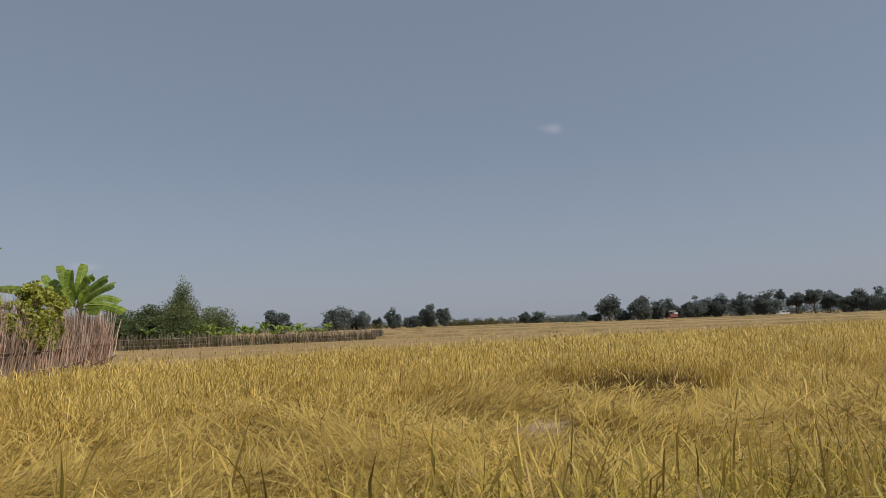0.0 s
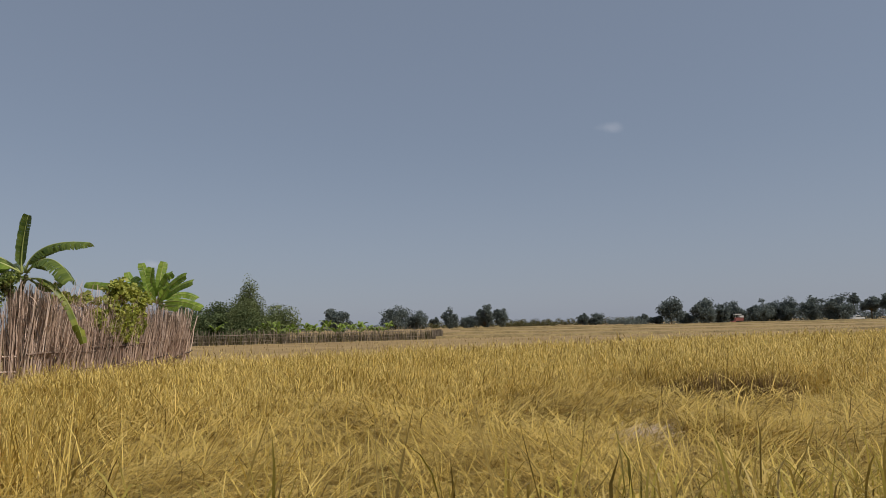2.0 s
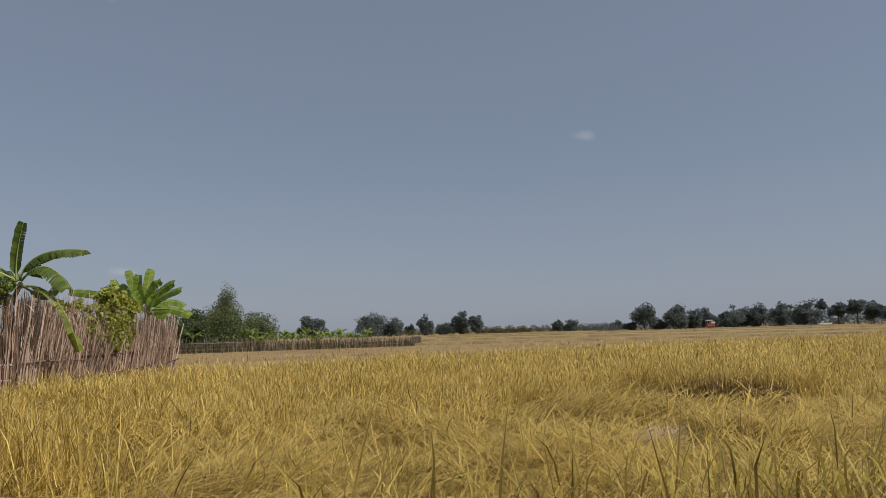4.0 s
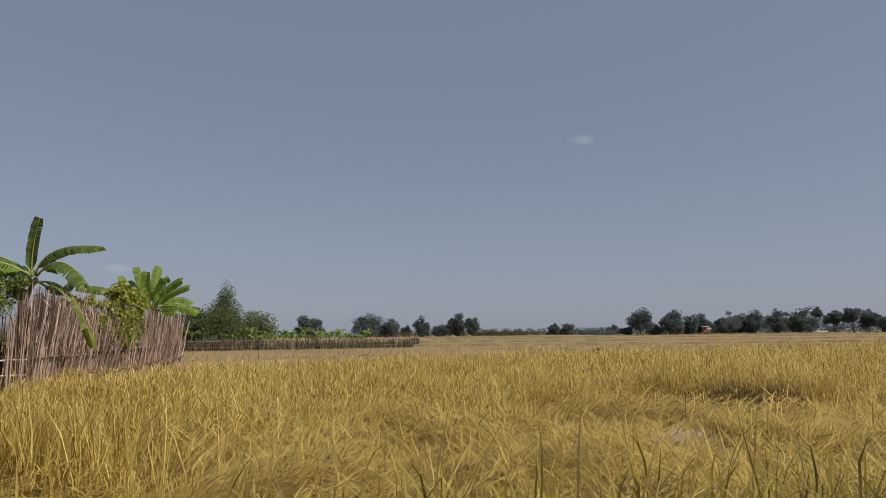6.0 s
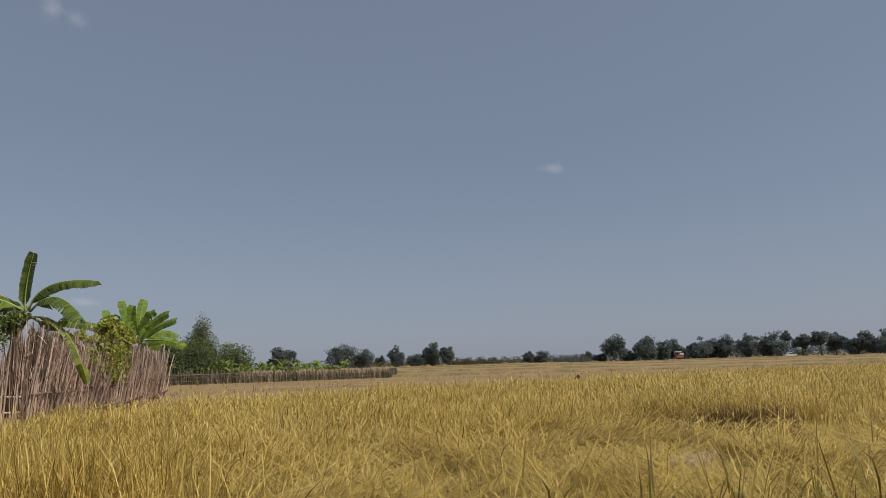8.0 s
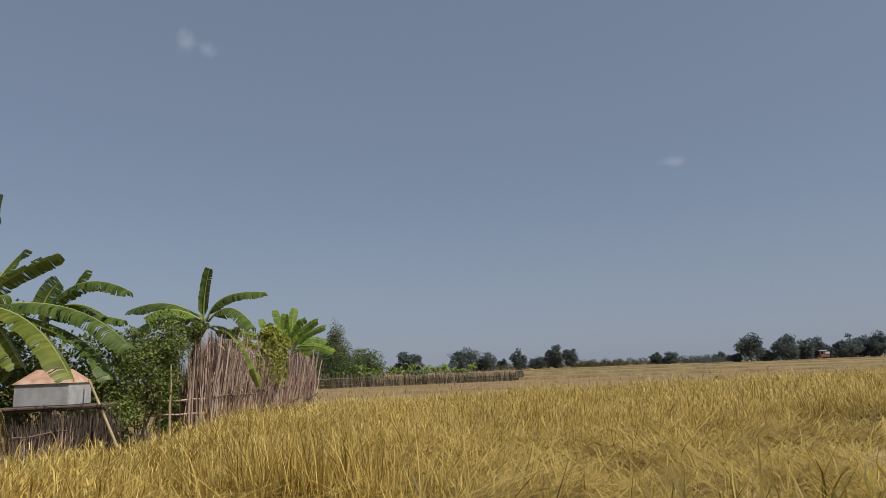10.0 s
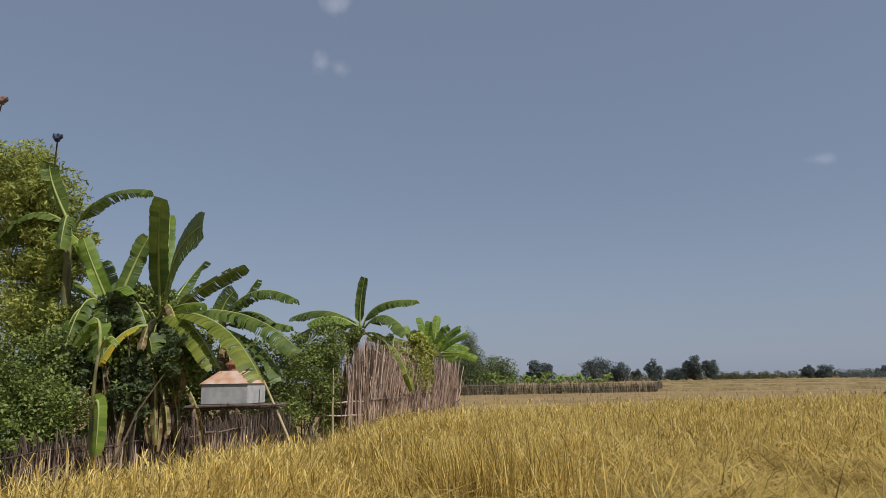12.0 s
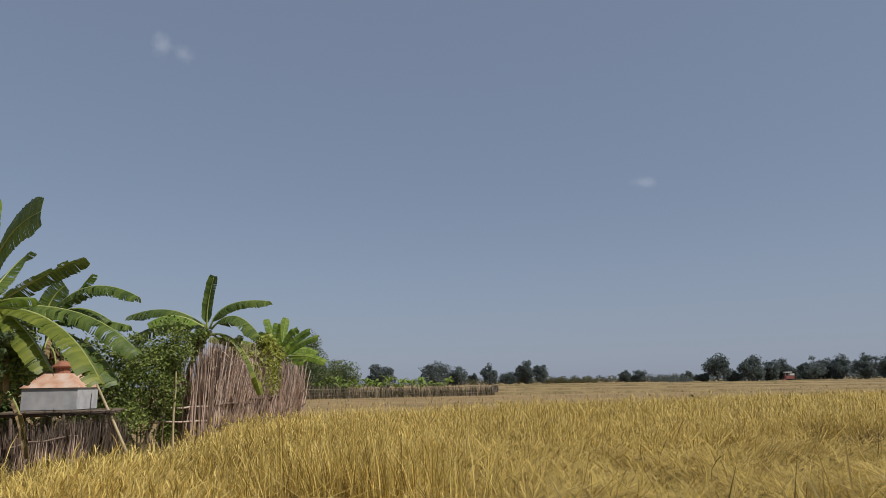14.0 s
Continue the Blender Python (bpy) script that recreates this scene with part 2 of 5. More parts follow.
def merged(pieces):
    verts, faces = [], []
    for v, f in pieces:
        k = len(verts)
        verts += list(v)
        faces += [tuple(i + k for i in q) for q in f]
    return verts, faces


def box_piece(x0, x1, y0, y1, z0, z1, bevel=0.0):
    bm = bmesh.new()
    bmesh.ops.create_cube(bm, size=1)
    for v in bm.verts:
        v.co = Vector(((x0 + x1) / 2 + v.co.x * (x1 - x0), (y0 + y1) / 2 + v.co.y * (y1 - y0), (z0 + z1) / 2 + v.co.z * (z1 - z0)))
    if bevel:
        bmesh.ops.bevel(bm, geom=list(bm.edges), offset=bevel, segments=2, affect="EDGES")
    bm.verts.index_update()
    out = [v.co.copy() for v in bm.verts], [tuple(v.index for v in f.verts) for f in bm.faces]
    bm.free()
    return out


def turned(piece, m):
    return [m @ Vector(v) for v in piece[0]], piece[1]


def blades(name, x, y, z, length, lean, bend, az, width, mat, curl=0.0, joints=3):
    """Many narrow bent blades of grass or straw in one mesh."""
    n = len(x)
    s = np.stack((-np.sin(az), np.cos(az), np.zeros(n)), 1)
    up = np.array((0, 0, 1.0))
    p = np.stack((x, y, z), 1)
    w = (width / 2)[:, None]
    rows = [p - s * w * 0.7, p + s * w * 0.7]
    for k in range(joints):
        a = (lean + bend * k / (joints - 1))[:, None]
        d = np.stack((np.cos(az + curl * k), np.sin(az + curl * k), np.zeros(n)), 1)
        p = p + (length / joints)[:, None] * (np.sin(a) * d + np.cos(a) * up)
        p[:, 2] = np.maximum(p[:, 2], 0.015)
        if k < joints - 1:
            q = w * (1.0 - 0.15 * k)
            rows += [p - s * q, p + s * q]
    rows.append(p)
    v = np.stack(rows, 1).reshape(-1, 3)
    local = []
    for k in range(joints - 1):
        local += [2 * k, 2 * k + 1, 2 * k + 3, 2 * k + 2]
    local += [2 * joints - 2, 2 * joints - 1, 2 * joints]
    index = (np.arange(n)[:, None] * (2 * joints + 1) + np.array(local)).ravel()
    return fast_mesh(name, v, np.tile([4] * (joints - 1) + [3], n), index, mat)


def foliage(name, pts, size, mat, rng, droop=0.5, slim=0.55):
    """Leaves of four corners, folded along the middle, at the given points."""
    n = len(pts)
    az = rng.uniform(0, 2 * np.pi, n)
    tilt = rng.uniform(-1.0, 0.7, n) - droop * 0.4
    a = np.stack((np.cos(az) * np.cos(tilt), np.sin(az) * np.cos(tilt), np.sin(tilt)), 1)
    r = rng.normal(size=(n, 3))
    b = np.cross(a, r)
    b /= np.linalg.norm(b, axis=1)[:, None] + 1e-9
    c = np.cross(a, b)
    L = (size * rng.uniform(0.6, 1.3, n))[:, None]
    p0, p2 = pts - a * L * 0.5, pts + a * L * 0.5
    p1, p3 = pts + b * L * slim * 0.5 + c * L * 0.12, pts - b * L * slim * 0.5 + c * L * 0.12
    v = np.stack((p0, p1, p2, p3), 1).reshape(-1, 3)
    index = (np.arange(n)[:, None] * 4 + np.array((0, 1, 2, 0, 2, 3))).ravel()
    return fast_mesh(name, v, np.tile((3, 3), n), index, mat)


def clumps(rng, centre, radius, count, per, tall=1.0, rough=0.35):
    """Leaf points on uneven clumps that fill an ellipsoid: an outline with gaps."""
    centre, radius = np.array(centre, float), np.array(radius, float)
    d = rng.normal(size=(count, 3))
    d /= np.linalg.norm(d, axis=1)[:, None]
    r = rng.uniform(0.25, 1.0, count) ** 0.6
    mids = centre + d * r[:, None] * radius * (1 - rough * 0.5)
    size = radius.mean() * rng.uniform(0.22, 0.46, count)
    q = rng.normal(size=(count, per, 3))
    q /= np.linalg.norm(q, axis=2)[:, :, None]
    q *= rng.uniform(0.45, 1.08, (count, per))[:, :, None]
    pts = mids[:, None, :] + q * size[:, None, None] * np.array((1.15, 1.15, 0.85 * tall))
    return pts.reshape(-1, 3), mids


def wave(x, y, seed=0.0):
    return (np.sin(1.7 * x + 0.9 * y + seed) + np.sin(0.8 * x - 1.9 * y + 2.1 * seed + 1) + np.sin(3.1 * x + 2.3 * y + 1.3 * seed) * 0.6 + np.sin(-2.7 * x + 3.7 * y + 0.7 * seed + 2) * 0.5) / 3.1


# ---------------------------------------------------------------- ground
def ground_sheet():
    xs = np.concatenate((-np.geomspace(2500, 45, 26), np.linspace(-40, 40, 81), np.geomspace(45, 2500, 26)))
    ys = np.concatenate((-np.geomspace(2500, 25, 22), np.linspace(-20, 60, 81), np.geomspace(65, 2800, 30)))
    X, Y = np.meshgrid(xs, ys)
    near = np.clip(1.3 - np.hypot(X, Y - 15) / 60, 0, 1)
    Z = -0.02 + 0.035 * near * wave(X * 1.1, Y * 1.1, 3.0)
    # a worn footpath on a low bank, from which the field is seen
    Z += 0.05 * np.exp(-((Y + 0.4 + 0.33 * -X * 0.9) / 0.9) ** 2) * (np.abs(X) < 30)
    n, m = X.shape
    v = np.stack((X.ravel(), Y.ravel(), Z.ravel()), 1)
    i = np.arange(n * m).reshape(n, m)
    q = np.stack((i[:-1, :-1], i[:-1, 1:], i[1:, 1:], i[1:, :-1]), 2).reshape(-1)
    me = fast_mesh("ground", v, np.full((n - 1) * (m - 1), 4), q, M_soil)
    return tagged(new("ground", me), "dry tan harvested field soil with straw stubble", "ground", kind="structure")


ground_sheet()

# ---------------------------------------------------------------- rice field
TUFT = (-4.3, 5.3)
rng = np.random.default_rng(11)


def left_edge(y):
    """Where the crop ends beside the garden fence."""
    return np.interp(y, (-2, 4, 7, 9, 11, 13, 20, 27, 60), (-9.0, -8.2, -7.8, -7.9, -8.3, -8.6, -8.6, -7.0, -5.0))


def far_edge(x):
    return np.interp(x, (-9, -6, -2, 6, 20, 60), (20, 21, 26, 35, 44, 58))


def wall_line(x):
    """Front of the block of plants left upright beside the trampled hollow."""
    return np.interp(x, (2.5, 2.8, 3.4, 4.5, 5.0, 6.0), (13.2, 12.1, 10.8, 10.5, 10.9, 11.6)) + 0.12 * np.sin(7 * x) + 0.07 * np.sin(17 * x + 1)


def lodged(x, y):
    """How flat the crop lies: 1 flat, 0 upright; and how near it is to a flat place."""
    r1 = np.hypot((x - 1.3) / 6.2, (y - 4.7) / 6.1) + 0.2 * wave(x * 1.2, y * 1.2, 5)
    r2 = np.hypot((x - 8.5) / 3.4, (y - 6.5) / 4.4) + 0.25 * wave(x, y, 8)
    r3 = np.hypot((x - 2.6) / 2.9, (y - 9.6) / 2.6) + 0.15 * wave(x * 1.5, y * 1.5, 3)
    r = np.minimum(r1, np.minimum(r2, r3 + 0.05))
    stand = (x > 2.55) & (x < 6.2) & (y > wall_line(x)) & (y < 17)
    swath = 0.7 * np.clip(wave(x * 0.55, y * 0.4, 2.5) * 2 - 0.4, 0, 1) * np.clip((24 - y) / 8, 0, 1) * np.clip((x + 8) / 4, 0.3, 1)
    r4 = np.hypot((x - TUFT[0] - 0.1) / 1.1, (y - TUFT[1] + 1.15) / 0.75) + 0.2 * wave(x * 2, y * 2, 4)
    flat = np.maximum(np.maximum(np.clip((1.3 - r) / 0.75, 0, 1), np.clip((1.2 - r4) / 0.3, 0, 1)), swath)
    return np.where(stand, 0.0, flat), np.where(stand, 0.0, np.clip((1.9 - r) / 0.8, 0, 1))


def hollow(x, y):
    """Bare earth: a gap before the upright block, and a scrape in the mat."""
    gap = wall_line(x) - y
    a = (x > 2.85) & (x < 4.9) & (gap > 0) & (gap < 0.75 + 0.25 * wave(3 * x, 3 * y, 2))
    b = np.hypot((x - 1.75) / 0.45, (y - 7.2) / 0.36) < 1 + 0.3 * wave(4 * x, 4 * y, 1)
    return a | b


def path_gap(x, y):
    """Distance from the walked line."""
    return y - np.interp(x, (-3.3, -1.2, 0), (-1.1, -0.3, 0.05))


def scatter(x0, x1, y0, y1, density):
    n = int((x1 - x0) * (y1 - y0) * density)
    return rng.uniform(x0, x1, n), rng.uniform(y0, y1, n)


def crop(name, x, y, width, mat_stand, label, tall=1.0, heads=0.3, leafy=0.75, joints=3, density=1500, leaf_width=0.008):
    ok = (x > left_edge(y) + 0.25 * wave(2 * x, 2 * y, 4)) & (y < far_edge(x) + 0.8 * wave(x, y, 1)) & ~hollow(x, y)
    x, y = x[ok], y[ok]
    # hills: stems pulled together, fanning out at the top
    hx, hy = np.round(x / 0.25) * 0.25, np.round(y / 0.25) * 0.25
    hx, hy = hx + 0.06 * np.sin(hx * 91 + hy * 37), hy + 0.06 * np.sin(hy * 83 - hx * 57)
    fan = np.arctan2(y - hy, x - hx)
    flat, margin = lodged(x, y)
    x, y = x + (hx - x) * 0.3 * (flat < 0.5), y + (hy - y) * 0.3 * (flat < 0.5)
    stand = rng.random(len(x)) > 0.72 * flat
    for standing in (True, False):
        sx, sy = x[stand == standing], y[stand == standing]
        out, edge, lie = fan[stand == standing], margin[stand == standing], flat[stand == standing]
        n = len(sx)
        swirl = 2.4 * wave(sx * 0.45, sy * 0.45, 6) + 0.9 * wave(sx * 1.3, sy * 1.3, 2)
        cell = np.sin(np.floor(sx * 3.6 + 0.8 * np.sin(sy * 4)) * 12.99 + np.floor(sy * 3.6 + 0.8 * np.sin(sx * 5)) * 78.23) * 43758.5
        cell = (cell - np.floor(cell)) * 2 - 1
        if standing:
            low = np.interp(sy, (6, 14, 30), (0.80, 0.68, 0.60))
            h = tall * (low + 0.17 * wave(sx * 0.9, sy * 0.9, 3) + 0.10 * wave(sx * 2.6, sy * 2.6, 6) + 0.08 * cell) * rng.uniform(0.7, 1.12, n) * (1 - 0.12 * edge) * np.where(sy < 12, np.interp(sx - left_edge(sy), (0, 1.6), (0.66, 1.0)), 1.0)
            lean = np.abs(rng.normal(0.36, 0.32, n)) + 0.6 * np.clip(wave(sx * 0.8, sy * 0.8, 9) * 1.3, 0, 1) + 0.1 * (cell + 1)
            lean += np.abs(rng.normal(0, 0.4, n)) * np.clip((sx + 7) / 3, 0, 1) * np.clip((10 - sy) / 3, 0, 1)
            lean += lie * (1.15 + 0.3 * cell + rng.normal(0, 0.2, n)) + 0.2 * edge * rng.random(n)
            lean = np.clip(lean, 0, 1.5)
            bend = rng.uniform(0.0, 1.2, n) ** 1.4 * (1 - 0.7 * lie)
            az = np.where(rng.random(n) < 0.55 + 0.4 * lie, rng.normal(0.2, 0.7, n) + swirl * (0.5 + 0.5 * lie) + 0.7 * cell, rng.uniform(0, 6.283, n))
            me = blades(name, sx, sy, lie * np.clip(0.16 + 0.30 * wave(sx * 1.3, sy * 1.3, 7) + 0.06 * cell, 0, 1) * rng.random(n), h * 1.12, lean, bend, az, width * rng.uniform(0.5, 1.25, n), mat_stand, rng.normal(0, 0.13, n), joints)
            tagged(new(name, me), label, "rice crop", kind="stuff")
            pick = rng.integers(0, n, int(n * leafy))
            pick = pick[rng.random(len(pick)) > 0.45 * lie[pick]]
            k = len(pick)
            t = 1 - 0.55 * rng.random(k) ** 1.5
            d = h[pick] * t * np.sin(lean[pick] + 0.1)
            me = blades("rice_leaves", sx[pick] + d * np.cos(az[pick]), sy[pick] + d * np.sin(az[pick]), h[pick] * t * np.cos(lean[pick]), rng.uniform(0.10, 0.27, k),
                        rng.normal(0.8, 0.55, k), rng.uniform(-0.1, 1.2, k), az[pick] + rng.normal(0, 1.3, k), leaf_width * rng.uniform(0.6, 1.25, k) * (1 - 0.35 * lie[pick]), mat_stand, rng.normal(0, 0.2, k), 2)
            tagged(new("rice_leaves", me), "dry yellow leaves of the ripe rice plants", "rice leaves", kind="stuff")
            pick = rng.random(n) < heads
            hx, hy, hh = sx[pick], sy[pick], h[pick]
            k = len(hx)
            if k:
                t = rng.uniform(0.82, 1.0, k)
                d = hh * t * np.sin(lean[pick] + 0.1)
                me = blades("rice_heads", hx + d * np.cos(az[pick]), hy + d * np.sin(az[pick]), hh * t * np.cos(lean[pick] + 0.1) + 0.05,
                            rng.uniform(0.12, 0.2, k), rng.uniform(0.6, 1.4, k), rng.uniform(0.8, 1.8, k), az[pick] + rng.normal(0, 0.5, k), width * rng.uniform(0.9, 1.4, k), M_head, 0.0, 2)
                tagged(new("rice_heads", me), "drooping heads of ripe golden rice grain", "rice heads", kind="stuff")
        elif n:
            keep = rng.random(n) < 1.0
            sx, sy, swirl, cell, n = sx[keep], sy[keep], swirl[keep], cell[keep], int(keep.sum())
            rise = 0.25 + 0.20 * wave(sx * 1.3, sy * 1.3, 7) + 0.14 * wave(sx * 3.5, sy * 3.5, 3) + 0.09 * wave(sx * 7, sy * 7, 5) + 0.09 * cell
            gap = wall_line(sx) - sy
            rise *= np.where((sx > 2.4) & (sx < 5.6) & (gap > 0), np.clip((gap - 0.4) / 1.2, 0.25, 0.7), 1.0)
            z = np.clip(rise, 0.02, 1) * rng.uniform(0.2, 1.1, n)
            az = swirl * 1.3 + 1.3 * cell + rng.normal(0.2, 0.6, n)
            me = blades("lodged_rice", sx, sy, z, rng.uniform(0.2, 0.6, n), rng.normal(1.34, 0.27, n), rng.uniform(-0.15, 0.6, n), az, width * rng.uniform(0.7, 1.4, n), M_mat, rng.normal(0, 0.16, n), 3)
            top = rng.random(n) < min(0.35, 260.0 / density)
            k = int(top.sum())
            ms = blades("straw_strands", sx[top], sy[top], np.clip(rise[top], 0.04, 1) * rng.uniform(0.95, 1.25, k), rng.uniform(0.4, 0.95, k), rng.normal(1.46, 0.14, k), rng.uniform(-0.05, 0.3, k),
                        az[top] + rng.normal(0, 0.45, k), width * rng.uniform(0.8, 1.35, k), M_strand, rng.normal(0, 0.1, k), 3)
            tagged(new("straw_strands", ms), "long pale straw strands lying on the flattened rice", "rice straw", kind="stuff")
            tagged(new("lodged_rice", me), "flattened matted golden rice straw lying over the field", "rice straw", kind="stuff")


gx, gy = scatter(-9.5, 7, 0.2, 6.5, 900)
ok = (path_gap(gx, gy) > 1.2) & (np.abs(gx + 1) < gy * 0.75 + 4.0)
crop("standing_rice", gx[ok], gy[ok], 0.0062, M_rice, "ripe golden standing rice plants beside the path", 1.0, 0.55, 2.3, 3, 900, 0.0095)
gx, gy = scatter(-9.5, 12, 6.5, 14, 620)
ok = gx < gy * 0.68 + 2.6
crop("standing_rice", gx[ok], gy[ok], 0.0086, M_rice, "ripe golden standing rice in the middle of the field", 1.02, 0.5, 1.5, 2, 620, 0.0105)
gx, gy = scatter(-9.5, 20, 14, 26, 230)
ok = gx < gy * 0.66 + 3
crop("standing_rice", gx[ok], gy[ok], 0.014, M_rice, "ripe golden standing rice farther out in the field", 1.0, 0.3, 0.9, 2, 280, 0.015)
gx, gy = scatter(-8, 44, 26, 62, 30)
ok = gx < gy * 0.66 + 5
crop("standing_rice", gx[ok], gy[ok], 0.034, M_rice, "ripe golden standing rice at the far side of the field", 1.0, 0.0, 0.5, 2, 30, 0.034)

# brown lower stems laid bare along the front of the upright block
n = 3600
tx = rng.uniform(2.85, 4.95, n)
ty = wall_line(tx) + 0.5 * rng.random(n) ** 1.3 - 0.03
me = blades("bare_stems", tx, ty, np.zeros(n), rng.uniform(0.28, 0.62, n) * np.interp(tx, (2.8, 3.4, 4.5, 5.0), (0.5, 1, 1, 0.7)), np.abs(rng.normal(0.1, 0.14, n)), rng.uniform(0, 0.4, n), rng.uniform(0, 6.283, n), rng.uniform(0.006, 0.012, n), M_brown_stem, rng.normal(0, 0.1, n), 2)
tagged(new("bare_stems", me), "bare brown lower stems of the upright rice", "rice stems", kind="stuff")
n = 1500
tx = rng.uniform(2.8, 5.0, n)
ty = wall_line(tx) - rng.uniform(0.0, 0.8, n)
me = blades("dead_litter", tx, ty, rng.uniform(0.01, 0.08, n), rng.uniform(0.15, 0.5, n), rng.normal(1.5, 0.15, n), rng.uniform(-0.1, 0.2, n), rng.normal(0.3, 0.8, n), rng.uniform(0.005, 0.010, n), M_brown_stem, rng.normal(0, 0.2, n), 2)
tagged(new("dead_litter", me), "dead brown straw litter in the trampled hollow", "straw litter", kind="stuff")
# a low row of half-upright plants behind the scrape
n = 1500
t = rng.random(n)
tx, ty = 2.05 + 0.95 * t + rng.normal(0, 0.07, n), 7.75 - 1.0 * t + rng.normal(0, 0.09, n)
me = blades("short_rice_row", tx, ty, np.zeros(n), rng.uniform(0.26, 0.50, n), np.abs(rng.normal(0.3, 0.25, n)), rng.uniform(0, 1.2, n), rng.uniform(0, 6.283, n), rng.uniform(0.006, 0.011, n), M_rice, rng.normal(0, 0.15, n))
tagged(new("short_rice_row", me), "low row of half-upright rice beside the scrape", "rice plant", kind="stuff")
# bleached straw fanned out on the scrape
n = 420
ang = rng.normal(0.35, 0.4, n)
me = blades("pale_straw_fan", 1.38 + rng.normal(0, 0.12, n), 7.25 + rng.normal(0, 0.12, n), rng.uniform(0.05, 0.24, n), rng.uniform(0.2, 0.45, n), rng.normal(1.42, 0.12, n), rng.uniform(0, 0.25, n), ang, rng.uniform(0.006, 0.011, n), M_pale_straw, rng.normal(0, 0.1, n))
tagged(new("pale_straw_fan", me), "bleached pale straw fanned out on bare earth", "straw", kind="stuff")

# broad dark olive blades, a few from each root, at the crop's rim
k = 80
bx = rng.uniform(-3.0, 3.0, k)
by = np.interp(bx, (-3.3, -1.2, 0), (-1.1, -0.3, 0.05)) + rng.uniform(1.7, 2.9, k)
n = k * 4
tx, ty = np.repeat(bx, 4) + rng.normal(0, 0.035, n), np.repeat(by, 4) + rng.normal(0, 0.035, n)
me = blades("broad_grass_blades", tx, ty, np.zeros(n), rng.uniform(0.62, 1.2, n), 0.1 + np.abs(rng.normal(0.26, 0.2, n)), rng.uniform(0, 0.8, n) ** 1.6, rng.uniform(0, 6.283, n), rng.uniform(0.011, 0.021, n), M_broad, rng.normal(0, 0.12, n), 5)
tagged(new("broad_grass_blades", me), "broad olive brown grass blades at the field's rim", "grass", kind="stuff")
# a denser rim of olive and yellow blades
k = 300
bx = rng.uniform(-1.9, 3.6, k)
by = np.interp(bx, (-3.3, -1.2, 0), (-1.1, -0.3, 0.05)) + rng.uniform(1.35, 2.4, k)
n = k * 7
tx, ty = np.repeat(bx, 7) + rng.normal(0, 0.03, n), np.repeat(by, 7) + rng.normal(0, 0.03, n)
me = blades("rim_grass", tx, ty, np.zeros(n), rng.uniform(0.45, 0.92, n), np.abs(rng.normal(0.34, 0.24, n)), rng.uniform(0, 1.2, n) ** 1.4, rng.uniform(0, 6.283, n), rng.uniform(0.006, 0.013, n), M_edge_grass, rng.normal(0, 0.15, n), 4)
tagged(new("rim_grass", me), "olive and yellow grass tufts at the field's rim", "grass", kind="stuff")
# leaves that fan out and droop from the rim's tufts
for mat, count in ((M_edge_grass, 2600), (M_broad, 3000)):
    pick = rng.integers(0, n, count)
    lift = rng.uniform(0.42, 0.82, count)
    me = blades("rim_leaves", tx[pick] + rng.normal(0, 0.06, count), ty[pick] + rng.normal(0, 0.06, count), lift, rng.uniform(0.12, 0.30, count), rng.normal(0.75, 0.5, count), rng.uniform(0.2, 1.7, count), rng.uniform(0, 6.283, count), rng.uniform(0.005, 0.0095, count), mat, rng.normal(0, 0.2, count), 3)
    tagged(new("rim_leaves", me), "drooping olive and brown leaves along the field's rim", "grass", kind="stuff")
# a tall tuft of upright plants
n = 1300
tx, ty = rng.normal(TUFT[0], 0.5, n), rng.normal(TUFT[1], 0.25, n)
me = blades("tall_rice_tuft", tx, ty, np.zeros(n), rng.uniform(0.6, 1.08, n), np.abs(rng.normal(0.16, 0.14, n)), rng.uniform(0, 0.9, n), rng.uniform(0, 6.283, n), rng.uniform(0.005, 0.011, n), M_rice, rng.normal(0, 0.2, n))
tagged(new("tall_rice_tuft", me), "tall upright tuft of golden rice plants", "rice plant", kind="stuff")
# tall green-yellow blades close to the path
n = 1100
tx = rng.uniform(-5.8, 4.5, n)
ty = np.interp(tx, (-3.3, -1.2, 0), (-1.1, -0.3, 0.05)) + rng.uniform(1.5, 3.4, n)
tall = rng.random(n) < 0.07
me = blades("tall_grass_blades", tx, ty, np.zeros(n), np.where(tall, rng.uniform(0.95, 1.15, n), rng.uniform(0.45, 0.92, n)), np.abs(rng.normal(0.3, 0.2, n)) + 0.1 * tall, rng.uniform(0, 0.8, n), rng.uniform(0, 6.283, n), rng.uniform(0.006, 0.016, n), M_green_blade, rng.normal(0, 0.15, n))
tagged(new("tall_grass_blades", me), "tall greenish rice blades sticking up along the path", "grass", kind="stuff")
n = 2200
tx, ty = rng.normal(2.2, 0.75, n), rng.normal(3.0, 0.6, n)
ok = path_gap(tx, ty) > 1.3
tx, ty, n = tx[ok], ty[ok], int(ok.sum())
me = blades("green_rice_tuft", tx, ty, np.zeros(n), rng.uniform(0.4, 0.9, n), np.abs(rng.normal(0.3, 0.22, n)), rng.uniform(0, 1.0, n), rng.uniform(0, 6.283, n), rng.uniform(0.006, 0.013, n), M_edge_grass, rng.normal(0, 0.2, n))
tagged(new("green_rice_tuft", me), "tuft of still green rice plants near the path", "rice plant", kind="stuff")
